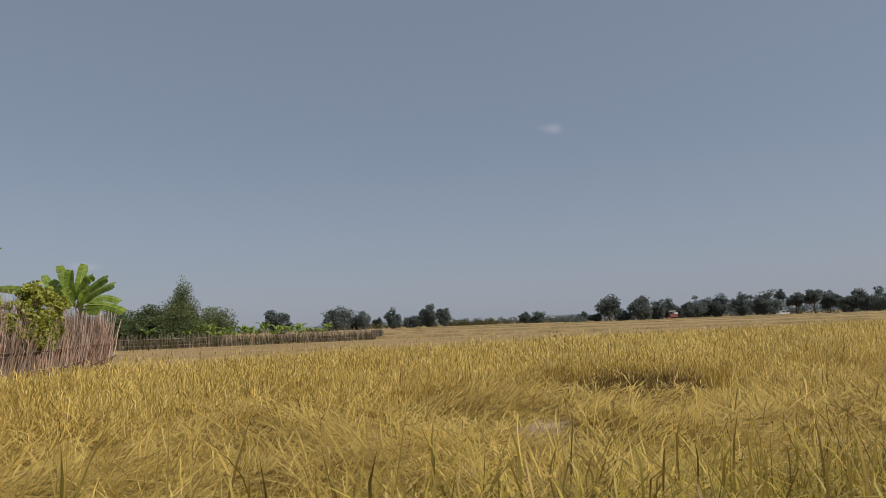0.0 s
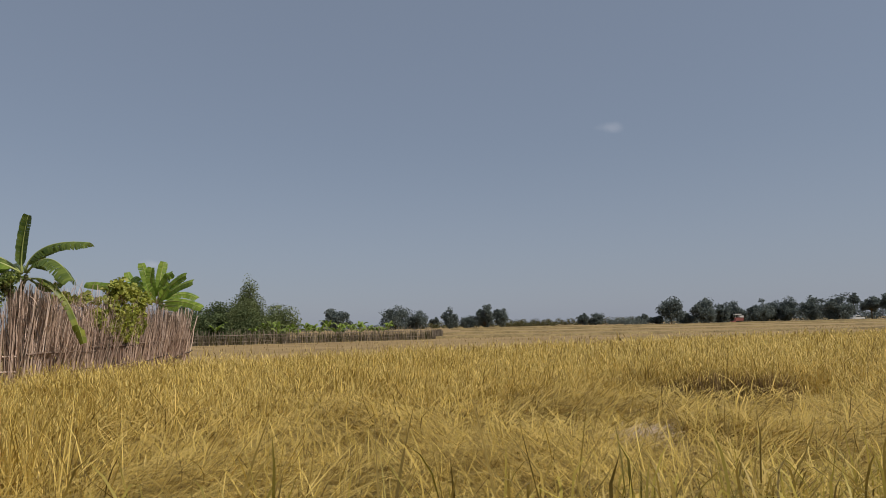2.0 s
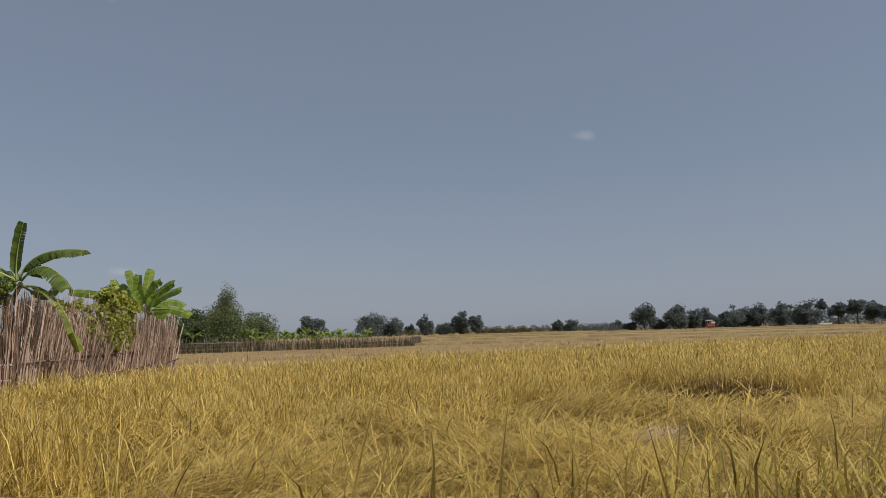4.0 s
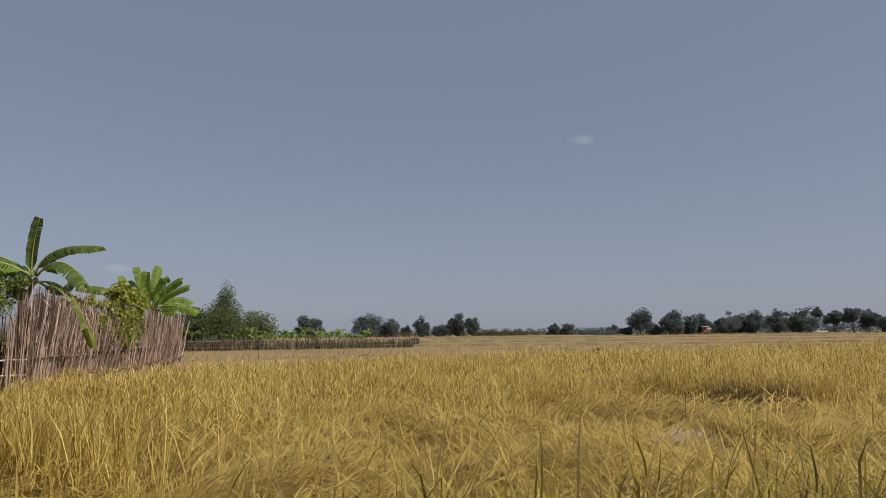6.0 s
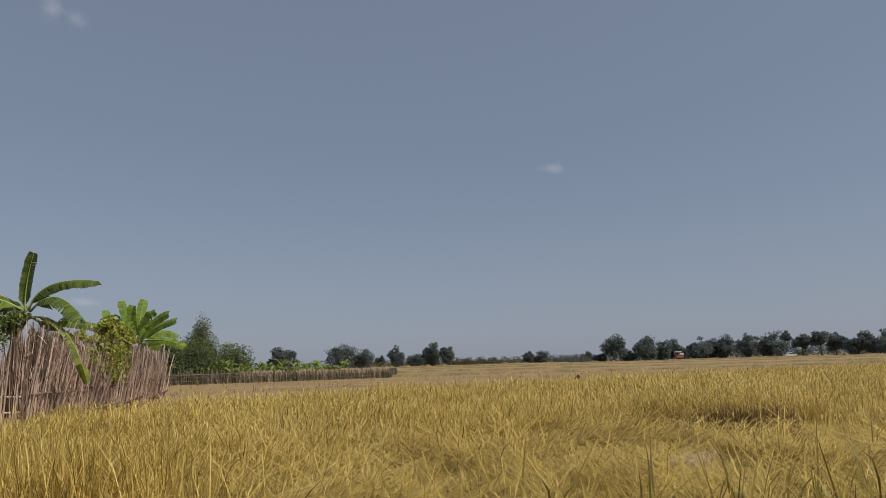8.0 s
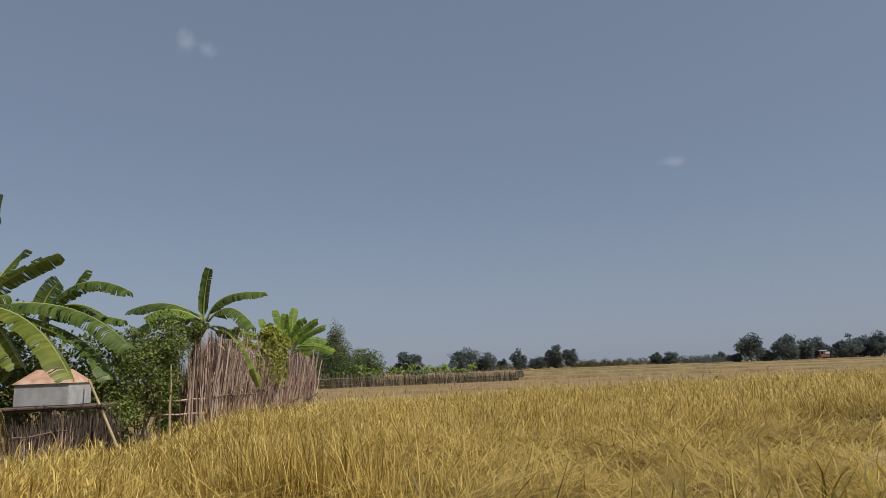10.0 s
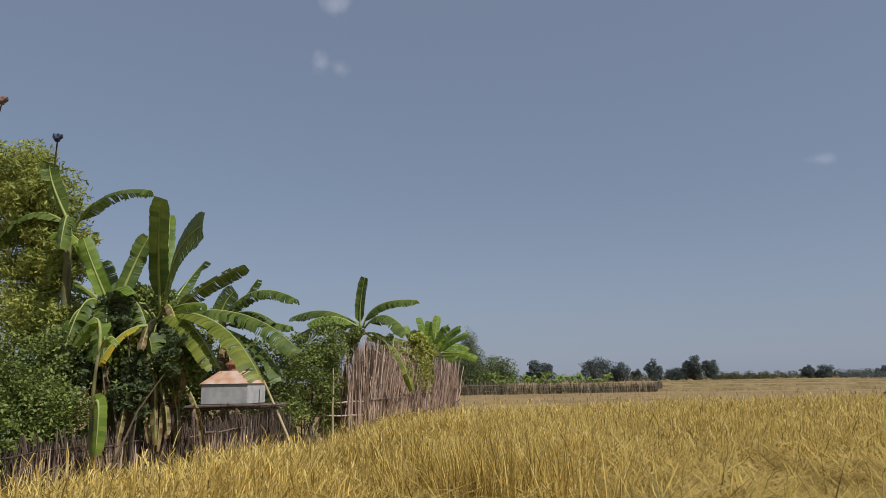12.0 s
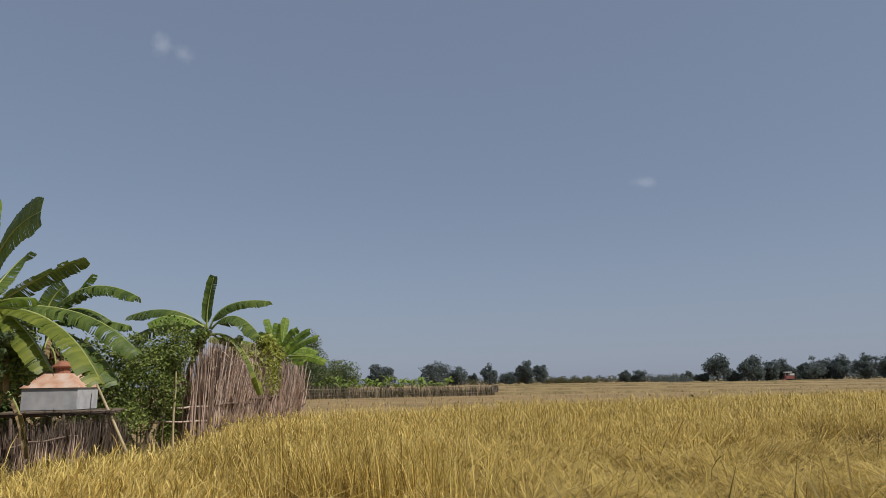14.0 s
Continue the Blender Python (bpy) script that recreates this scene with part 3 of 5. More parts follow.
# short stubble on the harvested land
gx, gy = scatter(-30, 70, 19, 120, 1.0)
ok = (gy > far_edge(gx) - 1) & (gx < gy * 0.75 + 6)
gx, gy = gx[ok], gy[ok]
n = len(gx)
me = blades("rice_stubble", gx, gy, np.zeros(n), rng.uniform(0.1, 0.3, n), np.abs(rng.normal(0.3, 0.3, n)), rng.uniform(0, 0.8, n), rng.uniform(0, 6.283, n), rng.uniform(0.02, 0.06, n), M_stubble)
tagged(new("rice_stubble", me), "short cut rice stubble on the harvested land", "stubble", kind="stuff")
gx, gy = scatter(-14, 4, -6, 9.5, 45)
ok = (path_gap(gx, gy) < 1.3) & (np.abs(path_gap(gx, gy)) > 0.35) | (gx < left_edge(gy)) & (gy > 5)
gx, gy = gx[ok], gy[ok]
n = len(gx)
me = blades("short_grass", gx, gy, np.zeros(n), rng.uniform(0.08, 0.26, n), np.abs(rng.normal(0.3, 0.3, n)), rng.uniform(0, 0.9, n), rng.uniform(0, 6.283, n), rng.uniform(0.005, 0.01, n), M_green_blade)
tagged(new("short_grass", me), "short half-dry grass beside the footpath", "grass", kind="stuff")


gx, gy = scatter(-11.5, -6.0, 3.0, 11.0, 150)
ok = (gx < left_edge(gy) + 0.7 + 0.9 * (gy < 8)) & (gx > -11.5 + 0.5 * (gy < 9))
gx, gy = gx[ok], gy[ok]
n = len(gx)
me = blades("edge_grass", gx, gy, np.zeros(n), rng.uniform(0.2, 0.5, n), np.abs(rng.normal(0.3, 0.25, n)), rng.uniform(0, 0.9, n), rng.uniform(0, 6.283, n), rng.uniform(0.006, 0.012, n), M_edge_grass, rng.normal(0, 0.3, n))
tagged(new("edge_grass", me), "olive green grass between the crop and the garden", "grass", kind="stuff")


def bund(x0, y0, x1, y1, h):
    """A low grassy bank between two fields."""
    k = 60
    verts, faces = [], []
    for i in range(k + 1):
        t = i / k
        x, y = x0 + (x1 - x0) * t, y0 + (y1 - y0) * t + 0.8 * math.sin(9 * t + x0)
        z = h * (0.8 + 0.3 * math.sin(31 * t) * math.sin(17 * t + 1))
        for dy, dz in ((-0.7, -0.05), (-0.3, z * 0.8), (0.05, z), (0.35, z * 0.75), (0.7, -0.05)):
            verts.append((x, y + dy, dz))
    for i in range(k):
        for j in range(4):
            a = i * 5 + j
            faces.append((a, a + 1, a + 6, a + 5))
    ob = new("bund", mesh_data("bund", verts, faces, M_bund, True))
    tagged(ob, "low dry grass bank between two harvested fields", "bund", "banks between the fields", "structure")


bund(-2, 78, 120, 70, 0.3)
bund(-2, 112, 160, 100, 0.35)
bund(2, 165, 190, 140, 0.4)
bund(0, 240, 210, 190, 0.5)
bund(12, 52, 70, 56, 0.28)


# ---------------------------------------------------------------- fences
def stick_mesh(name, length, radius, bow, seed, mat, sides=5):
    r = random.Random(seed)
    pts, radii = [], []
    for i in range(5):
        t = i / 4
        pts.append((bow * math.sin(3 * t + seed) + r.uniform(-1, 1) * radius, bow * math.cos(2.3 * t + seed) * 0.7 + r.uniform(-1, 1) * radius, length * t))
        radii.append(radius * (1.1 - 0.55 * t))
    v, f = tube(pts, radii, sides)
    return mesh_data(name, v, f, mat)


STICKS = [stick_mesh("stick", 2.25, 0.014 + 0.004 * (i % 4), 0.02 + 0.012 * (i % 3), i, M_stick) for i in range(7)]
SHORT = [stick_mesh("short_stick", 1.1, 0.013 + 0.004 * (i % 3), 0.02, 20 + i, M_stick_dark) for i in range(5)]
STAKES = [stick_mesh("stake", 1.42, 0.022 + 0.007 * (i % 3), 0.03, 40 + i, M_stick_far, 4) for i in range(5)]


def stand(name, meshes, parent, x, y, r, lean, scale, z=-0.05, slant=0.0):
    ob = new(name, r.choice(meshes))
    ob.parent = parent
    lx, ly = slant + r.uniform(-1.7, 1.7) * lean, r.uniform(-1.7, 1.7) * lean
    ob.matrix_basis = Matrix.Translation(Vector((x, y, z)) - parent.location) @ (Euler((lx, ly, 0)).to_matrix() @ Euler((0, 0, r.uniform(0, 6.28))).to_matrix()).to_4x4() @ Matrix.Diagonal((1, 1, scale, 1))
    return ob


def rail(parent, a, b, radius, mat, seed, name="rail"):
    r = random.Random(seed)
    pts = [Vector(a).lerp(Vector(b), t / 6) + Vector((r.uniform(-1, 1), r.uniform(-1, 1), r.uniform(-1, 1))) * 0.025 for t in range(7)]
    v, f = tube(pts, [radius * (1.1 - 0.4 * t / 6) for t in range(7)], 6)
    return part(name, mesh_data(name, v, f, mat, True), parent)


def brush(name, a, b, n, length, seed, width, lean, mat):
    """Thin twigs between the sticks of a fence, in one mesh."""
    g = np.random.default_rng(seed)
    t = g.random(n)
    x = a[0] + (b[0] - a[0]) * t + g.normal(0, 0.06, n)
    y = a[1] + (b[1] - a[1]) * t + g.normal(0, 0.06, n)
    return blades(name, x, y, np.zeros(n), length * g.uniform(0.65, 1.08, n), np.abs(g.normal(0, lean, n)), g.normal(0, 0.1, n), g.uniform(0, 6.283, n), width * g.uniform(0.6, 1.4, n), mat)


def garden_fence():
    f = thing("garden_fence", (-9.45, 14.5, 0), "tall fence of bundled weathered sticks round the garden", "fence")
    r = random.Random(5)
    a, b = (-9.38, 14.5), (-10.5, 26.5)
    for i in range(272):
        t = (i + r.random()) / 272
        t = t ** 1.15
        x, y = a[0] + (b[0] - a[0]) * t, a[1] + (b[1] - a[1]) * t
        stand("stick", STICKS, f, x + r.uniform(-0.05, 0.1), y, r, 0.11, r.uniform(0.70, 1.08) + 0.05 * math.sin(9 * t) + 0.08 * (t < 0.06))
    # twigs coloured dark to paint the shadow between the sticks
    part("brushwood", brush("brushwood", (a[0] - 0.08, a[1]), (b[0] - 0.08, b[1]), 3400, 2.1, 3, 0.022, 0.13, M_dry_twig), f, "thin twigs packed behind the sticks, darkened as shadowed gaps", "stuff")
    part("brushwood", brush("brushwood", a, b, 1800, 2.1, 33, 0.02, 0.14, M_stick_mix), f, "thin grey twigs packed between the sticks", "stuff")
    part("brushwood", brush("brushwood", (a[0] + 0.1, a[1]), (b[0] + 0.1, b[1]), 1500, 2.05, 23, 0.026, 0.2, M_stick_mix), f, "loose thin sticks leaning on the fence", "stuff")
    part("brushwood", brush("brushwood", (-9.55, 14.2), (-10.6, 14.9), 160, 2.1, 4, 0.03, 0.07, M_stick_mix), f, "thin grey twigs at the corner", "stuff")
    part("brushwood", brush("brushwood", (-10.5, 26.5), (-16, 27.2), 420, 2.1, 8, 0.04, 0.07, M_stick_mix), f, "thin grey twigs on the far side", "stuff")
    for i in range(14):
        stand("stick", STICKS, f, -9.42 - r.uniform(0, 0.35), 14.35 + r.uniform(0, 0.9), r, 0.07, r.uniform(0.98, 1.1))
    part("brushwood", brush("brushwood", (-9.42, 14.35), (-9.62, 16.4), 1100, 2.45, 6, 0.02, 0.13, M_stick_mix), f, "dense bundle of thin sticks at the corner", "stuff")
    g = np.random.default_rng(41)
    k = 420
    ty = g.uniform(16.0, 23.5, k)
    part("dry_creeper", blades("dry_creeper", -9.38 - 1.12 * (ty - 14.5) / 12 + g.normal(0, 0.12, k), ty, 2.05 + g.normal(0, 0.14, k), g.uniform(0.2, 0.6, k), g.normal(1.2, 0.5, k), g.normal(0, 0.7, k), g.uniform(0, 6.283, k), g.uniform(0.008, 0.02, k), M_stick_mix, g.normal(0, 0.6, k)), f, "tangled dry brown creeper along the top", "stuff")
    k = 620
    ty = g.uniform(14.3, 19.0, k)
    part("dry_creeper", blades("dry_creeper", -9.2 - 1.12 * (ty - 14.5) / 12 + g.normal(0, 0.1, k), ty, g.uniform(1.2, 2.3, k), g.uniform(0.15, 0.6, k), g.normal(1.5, 0.8, k), g.normal(0, 0.9, k), g.uniform(0, 6.283, k), g.uniform(0.008, 0.018, k), M_stick_mix, g.normal(0, 0.6, k)), f, "tangled dry brown creeper hanging over the sticks", "stuff")
    for k, z in enumerate((0.5, 0.95)):
        for j in range(4):
            t0, t1 = j / 4 - 0.01, (j + 1) / 4 + 0.02
            pa = (a[0] + (b[0] - a[0]) * t0 + 0.25, a[1] + (b[1] - a[1]) * t0, z + 0.1 * j * k - 0.05 * j)
            pb = (a[0] + (b[0] - a[0]) * t1 + 0.25, a[1] + (b[1] - a[1]) * t1, z + 0.05 * j)
            rail(f, pa, pb, 0.026, M_stick_dark, 30 + 5 * k + j)
    # low open stretch towards the bush
    for i, x in enumerate((-9.62, -9.78, -9.95, -10.2, -10.5)):
        stand("post", SHORT, f, x, 13.9 - 0.18 * i, r, 0.05, 1.3 + 0.2 * (i % 2))
    rail(f, (-9.35, 14.4, 0.6), (-10.6, 13.2, 0.66), 0.02, M_stick, 61)
    rail(f, (-9.35, 14.4, 0.9), (-10.6, 13.2, 0.98), 0.02, M_stick, 62)
    pole = stick_mesh("fence_pole", 1.75, 0.025, 0.02, 77, M_bamboo, 7)
    stand("fence_pole", [pole], f, -9.72, 13.5, r, 0.02, 1.0)
    return f


garden_fence()


def low_fence():
    f = thing("low_stick_fence", (-10.1, 8.0, 0), "low slanting fence of split sticks along the garden edge", "fence")
    r = random.Random(9)
    line = ((-10.45, 3.6), (-10.2, 6.6), (-10.1, 8.6), (-10.12, 10.7))
    def at(t):
        y = line[0][1] + (line[-1][1] - line[0][1]) * t
        return float(np.interp(y, [p[1] for p in line], [p[0] for p in line])) + 0.05 * math.sin(3 * y), y
    for i in range(230):
        x, y = at((i + r.random()) / 230)
        stand("stick", SHORT, f, x + r.uniform(-0.06, 0.06), y, r, 0.11, r.uniform(0.45, 0.86), -0.05, 0.26)
    for a, b in zip(line, line[1:]):
        part("brushwood", brush("brushwood", (a[0] - 0.12, a[1]), (b[0] - 0.12, b[1]), 1100, 0.74, 13, 0.02, 0.22, M_dry_twig), f, "thin twigs behind the sticks, darkened as shadowed gaps", "stuff")
        part("brushwood", brush("brushwood", (a[0] + 0.08, a[1]), (b[0] + 0.08, b[1]), 170, 0.7, 15, 0.014, 0.45, M_stick_mix), f, "pale thin twigs tangled before the sticks", "stuff")
        rail(f, (a[0] + 0.07, a[1], 0.55), (b[0] + 0.07, b[1], 0.58), 0.016, M_stick_dark, 71 + int(a[1]))
    # brush whose dark colour includes the table's shade
    part("brushwood", brush("brushwood", (-11.9, 10.75), (-9.95, 11.75), 1500, 0.85, 14, 0.022, 0.16, M_dry_twig), f, "dense brush below the table, coloured dark as in shade", "stuff")
    part("brushwood", brush("brushwood", (-10.25, 10.3), (-9.95, 11.75), 1300, 0.86, 16, 0.02, 0.2, M_dry_twig), f, "dense brush below the table, coloured dark as in shade", "stuff")


low_fence()


def far_fence():
    f = thing("stake_fence", (-14, 70, 0), "long grey stake fence round the far garden", "fence")
    r = random.Random(15)
    a, b = (-27.5, 65.6), (-2.3, 74.0)
    for i in range(230):
        t = (i + r.random() * 0.6) / 230
        stand("stake", STAKES, f, a[0] + (b[0] - a[0]) * t, a[1] + (b[1] - a[1]) * t, r, 0.05, r.uniform(0.75, 1.12))
    part("brushwood", brush("brushwood", a, b, 900, 1.05, 17, 0.05, 0.25, M_hedge), f, "dull brush and twigs between the stakes", "stuff")
    part("brushwood", brush("brushwood", a, b, 1300, 1.1, 19, 0.035, 0.16, M_stick_far), f, "grey twigs woven between the stakes", "stuff")
    part("brushwood", brush("brushwood", b, (-1.5, 88), 900, 1.0, 18, 0.06, 0.14, M_stick_far), f, "dull brush and twigs on the far side", "stuff")
    for j in range(5):
        t0, t1 = j / 5, (j + 1) / 5
        for q, z in enumerate((0.3, 0.6, 0.9)):
            rail(f, (a[0] + (b[0] - a[0]) * t0, a[1] + (b[1] - a[1]) * t0 - 0.08, z), (a[0] + (b[0] - a[0]) * t1, a[1] + (b[1] - a[1]) * t1 - 0.08, z + 0.03), 0.028, M_stick_far, 80 + j + 10 * q)


far_fence()


# ---------------------------------------------------------------- banana plants
def banana_leaf(parent, p0, p1, p2, half, seed, mat, torn=0.5, droop=0.45, face=None, label=""):
    """An arching leaf: a midrib and two torn, drooping halves."""
    r = random.Random(seed)
    p0, p1, p2 = Vector(p0), Vector(p1), Vector(p2)
    half *= 1.22
    mid = p1 * 2 - (p0 + p2) * 0.5
    mid = p1.lerp(mid, 0.6)
    n = 52 if half > 0.175 else 22
    pts = []
    for i in range(n + 1):
        t = i / n
        pts.append(p0 * (1 - t) ** 2 + mid * 2 * t * (1 - t) + p2 * t * t)
    verts, faces = [], []
    start = 3 if n < 40 else 6
    torn = min(1.0, torn + 0.2)
    roll = r.uniform(-0.5, 0.5)
    for side in (-1, 1):
        hang = droop * 1.25 * r.uniform(0.8, 1.2) + roll * side
        tilt = hang
        for i in range(start, n):
            quad = []
            if r.random() < 0.22 * torn + 0.06:
                tilt = hang + r.uniform(-0.2, 0.3) * torn
            pull = 0.6 * torn * r.random() if r.random() < 0.13 + 0.3 * max(0, torn - 0.6) else 0
            cut = 1 - 0.22 * max(0, torn) * r.random() ** 2
            for k, j in ((0, i), (1, i + 1)):
                t = (j - start) / (n - start)
                w = half * min(1, (t * 7) ** 0.6 if t < 0.14 else 1) * (1 - max(0, t - 0.84) ** 2 * 13)
                w = max(w, half * 0.12) * r.uniform(0.93, 1.04) if t > 0 else half * 0.05
                tangent = (pts[min(j + 1, n)] - pts[max(j - 1, 0)]).normalized()
                ref = Vector(face) if face else Vector((0, 0, 1))
                out = tangent.cross(ref)
                if out.length < 0.35:
                    out = tangent.cross(Vector((0.35, -0.9, 0.25)))
                out = out.normalized() * side
                nor = out.cross(tangent) * side
                if nor.z < 0:
                    nor = -nor
                shift = tangent * (pull * w * (1 if k == 0 else -1) * 0.5)
                m = pts[j] + out * (w * 0.5 * math.cos(tilt * 0.4)) - nor * (w * 0.5 * math.sin(tilt * 0.4))
                e = m + (out * math.cos(tilt) - nor * math.sin(tilt)) * (w * 0.5 * cut) + shift - tangent * (w * -0.12)
                quad.append((pts[j] + out * 0.004, m + shift * 0.4, e))
            k = len(verts)
            verts += [*quad[0], *quad[1]]
            faces += [(k, k + 1, k + 4, k + 3), (k + 1, k + 2, k + 5, k + 4)]
    me = mesh_data("leaf", verts, faces, mat, True)
    leaf = part("leaf", me, parent, label)
    v, f = tube(pts[::2] if n < 40 else pts[::4], [0.028 * (1 - 0.85 * i / (n // (2 if n < 40 else 4))) for i in range(n // (2 if n < 40 else 4) + 1)], 5)
    part("midrib", mesh_data("midrib", v, f, M_midrib, True), leaf)
    return leaf


def banana_stem(parent, base, top, radius, bow=(0, 0, 0)):
    base, top, bow = Vector(base), Vector(top), Vector(bow)
    pts, radii = [], []
    for i in range(9):
        t = i / 8
        pts.append(base.lerp(top, t) + bow * math.sin(math.pi * t) + Vector((0.04 * math.sin(4 * t + base.x), 0.03 * math.sin(5 * t), 0)))
        radii.append(radius * (1.15 - 0.6 * t) * (1 + 0.06 * math.sin(i * 2.4)))
    v, f = tube(pts, radii, 10)
    return part("stem", mesh_data("stem", v, f, M_stem, True), parent)


def sheaths(parent, top, count, seed):
    """Dead leaf bases hanging round a stem."""
    r = random.Random(seed)
    for i in range(count):
        a = r.uniform(0, 6.28)
        d = Vector((math.cos(a), math.sin(a), 0))
        t = Vector(top) - Vector((0, 0, r.uniform(0.0, 0.5)))
        banana_leaf(parent, t, t + d * 0.28 + Vector((0, 0, -0.25)), t + d * r.uniform(0.2, 0.4) + Vector((0, 0, -r.uniform(0.8, 1.3))), 0.1, seed + i, M_dead_leaf, 1.0, 0.9, label="dry brown hanging leaf")


plant = thing("banana_plant", (-11.1, 16.9, 0), "banana plant with torn arching leaves behind the stick fence", "banana plant")
banana_stem(plant, (-11.1, 16.9, 0), (-9.6, 15.1, 2.64), 0.09, (-0.35, 0.45, 0.35))
banana_leaf(plant, (-9.68, 15.00, 2.68), (-9.70, 15.00, 3.28), (-9.53, 14.90, 3.96), 0.12, 1, M_banana, 0.2, 0.3, (-0.35, -0.9, 0.0))
banana_leaf(plant, (-9.62, 15.00, 2.70), (-9.26, 15.00, 3.31), (-8.16, 14.90, 3.32), 0.22, 2, M_banana, 0.5, 0.8)
banana_leaf(plant, (-9.58, 15.00, 2.70), (-8.91, 14.70, 3.05), (-8.18, 14.30, 2.46), 0.24, 3, M_banana, 0.4, 0.8)
banana_leaf(plant, (-9.70, 15.00, 2.72), (-10.71, 15.30, 3.27), (-11.92, 15.60, 3.12), 0.24, 4, M_banana, 0.5, 0.8)
banana_leaf(plant, (-9.70, 15.00, 2.70), (-10.30, 14.60, 3.05), (-10.81, 14.30, 2.79), 0.26, 5, M_banana_light, 0.4, 0.8)
banana_leaf(plant, (-9.70, 15.00, 2.68), (-11.18, 15.60, 2.90), (-12.09, 16.20, 2.57), 0.24, 6, M_banana, 0.6, 0.8)
banana_leaf(plant, (-9.65, 15.05, 2.55), (-8.95, 15.20, 2.45), (-8.41, 15.25, 1.15), 0.13, 7, M_banana_gold, 1.0, 1.0)
banana_leaf(plant, (-9.60, 15.10, 2.60), (-9.15, 15.20, 2.32), (-8.93, 15.20, 2.55), 0.08, 9, M_banana, 0.5, 0.3, (0.5, -0.85, 0.1))
banana_leaf(plant, (-9.70, 15.00, 2.70), (-10.38, 16.00, 3.05), (-11.00, 16.60, 2.98), 0.22, 8, M_banana, 0.7, 0.8)

plant = thing("banana_plant", (-10.9, 24.2, 0), "bright young banana plant above the fence corner", "banana plant")
banana_stem(plant, (-10.95, 24.3, 0), (-10.3, 24.0, 2.55), 0.11)
for i, (b, c) in enumerate((((-11.3, 24.2, 2.77), (-11.76, 24.4, 3.50)), ((-11.04, 24.0, 2.95), (-11.46, 24.2, 3.29)), ((-10.86, 24.0, 3.11), (-11.08, 24.0, 3.77)),
                            ((-10.58, 23.6, 3.00), (-10.52, 23.5, 3.56)), ((-10.52, 24.2, 3.19), (-10.47, 24.4, 3.84)), ((-10.15, 23.6, 2.98), (-9.76, 23.4, 3.35)),
                            ((-9.95, 23.8, 2.99), (-9.34, 23.5, 3.26)), ((-9.71, 23.4, 2.81), (-8.92, 23.0, 3.01)), ((-9.90, 24.4, 2.74), (-9.27, 24.4, 2.51)),
                            ((-9.54, 23.6, 2.42), (-8.71, 23.3, 2.12)), ((-10.01, 23.2, 2.57), (-9.59, 22.8, 2.92)), ((-10.32, 23.0, 2.65), (-10.39, 22.8, 2.94)),
                            ((-12.11, 24.8, 2.95), (-13.74, 25.3, 3.16)), ((-9.91, 23.5, 2.23), (-9.42, 23.2, 2.17)))):
    banana_leaf(plant, (-10.5, 24.0, 2.35), b, c, 0.14, 20 + i, M_banana_light, 0.3, 0.35, (0.3, -0.8, 0.5))

plant = thing("banana_plant", (-13.2, 12.1, 0), "banana plant with broad torn leaves behind the hut box", "banana plant")
banana_stem(plant, (-13.3, 12.3, 0), (-13.3, 12.1, 2.95), 0.14)
banana_leaf(plant, (-13.21, 12.20, 2.95), (-11.28, 12.30, 2.98), (-9.89, 12.20, 2.02), 0.30, 46, M_banana, 0.5, 0.7)
banana_leaf(plant, (-13.20, 12.30, 2.93), (-11.14, 12.40, 2.40), (-10.28, 12.20, 1.42), 0.27, 49, M_banana, 0.6, 0.7)
banana_leaf(plant, (-13.34, 12.30, 2.95), (-13.28, 13.00, 3.89), (-12.96, 13.20, 4.33), 0.20, 48, M_banana, 0.4, 0.4)
sheaths(plant, (-13.3, 12.1, 2.6), 6, 51)

plant = thing("banana_plant", (-10.32, 8.35, 0), "large banana plant with broad torn leaves over the low fence", "banana plant")
big_plant = plant
banana_stem(plant, (-10.35, 8.45, 0), (-10.25, 8.3, 2.5), 0.12)
banana_leaf(plant, (-10.28, 8.25, 2.48), (-9.97, 7.73, 3.39), (-9.39, 7.00, 4.01), 0.12, 41, M_banana, -0.2, 0.2, (0.5, -0.85, 0.1))
banana_leaf(plant, (-10.16, 8.19, 2.48), (-9.45, 7.42, 3.25), (-8.46, 6.70, 3.47), 0.21, 42, M_banana, -0.2, 0.1, (-0.75, -0.6, 0.1))
banana_leaf(plant, (-10.20, 8.33, 2.48), (-9.61, 8.48, 2.96), (-9.00, 8.62, 3.26), 0.170, 43, M_banana, 0.5, 0.5)
banana_leaf(plant, (-10.20, 8.19, 2.48), (-9.54, 7.98, 2.36), (-8.85, 7.77, 1.60), 0.213, 44, M_banana_gold, 0.35, 0.8)
banana_leaf(plant, (-10.16, 8.19, 2.48), (-8.94, 7.91, 2.33), (-8.06, 7.62, 1.42), 0.213, 45, M_banana_gold, 0.5, 0.7)
banana_leaf(plant, (-10.33, 8.40, 2.48), (-10.55, 8.69, 3.53), (-10.60, 8.76, 4.26), 0.092, 120, M_banana_light, 0.4, 0.3, (0.5, -0.85, 0.1))
banana_leaf(plant, (-10.22, 8.26, 2.48), (-9.84, 8.19, 2.62), (-9.38, 8.12, 2.61), 0.142, 121, M_banana_light, 0.3, 0.6)
banana_leaf(plant, (-10.27, 8.16, 2.41), (-10.31, 7.84, 2.09), (-10.21, 7.77, 1.45), 0.085, 47, M_banana_light, 0.2, 1.0)
banana_leaf(plant, (-10.27, 8.16, 2.34), (-10.13, 7.87, 1.88), (-9.87, 7.77, 1.24), 0.092, 122, M_banana, 0.2, 0.5)
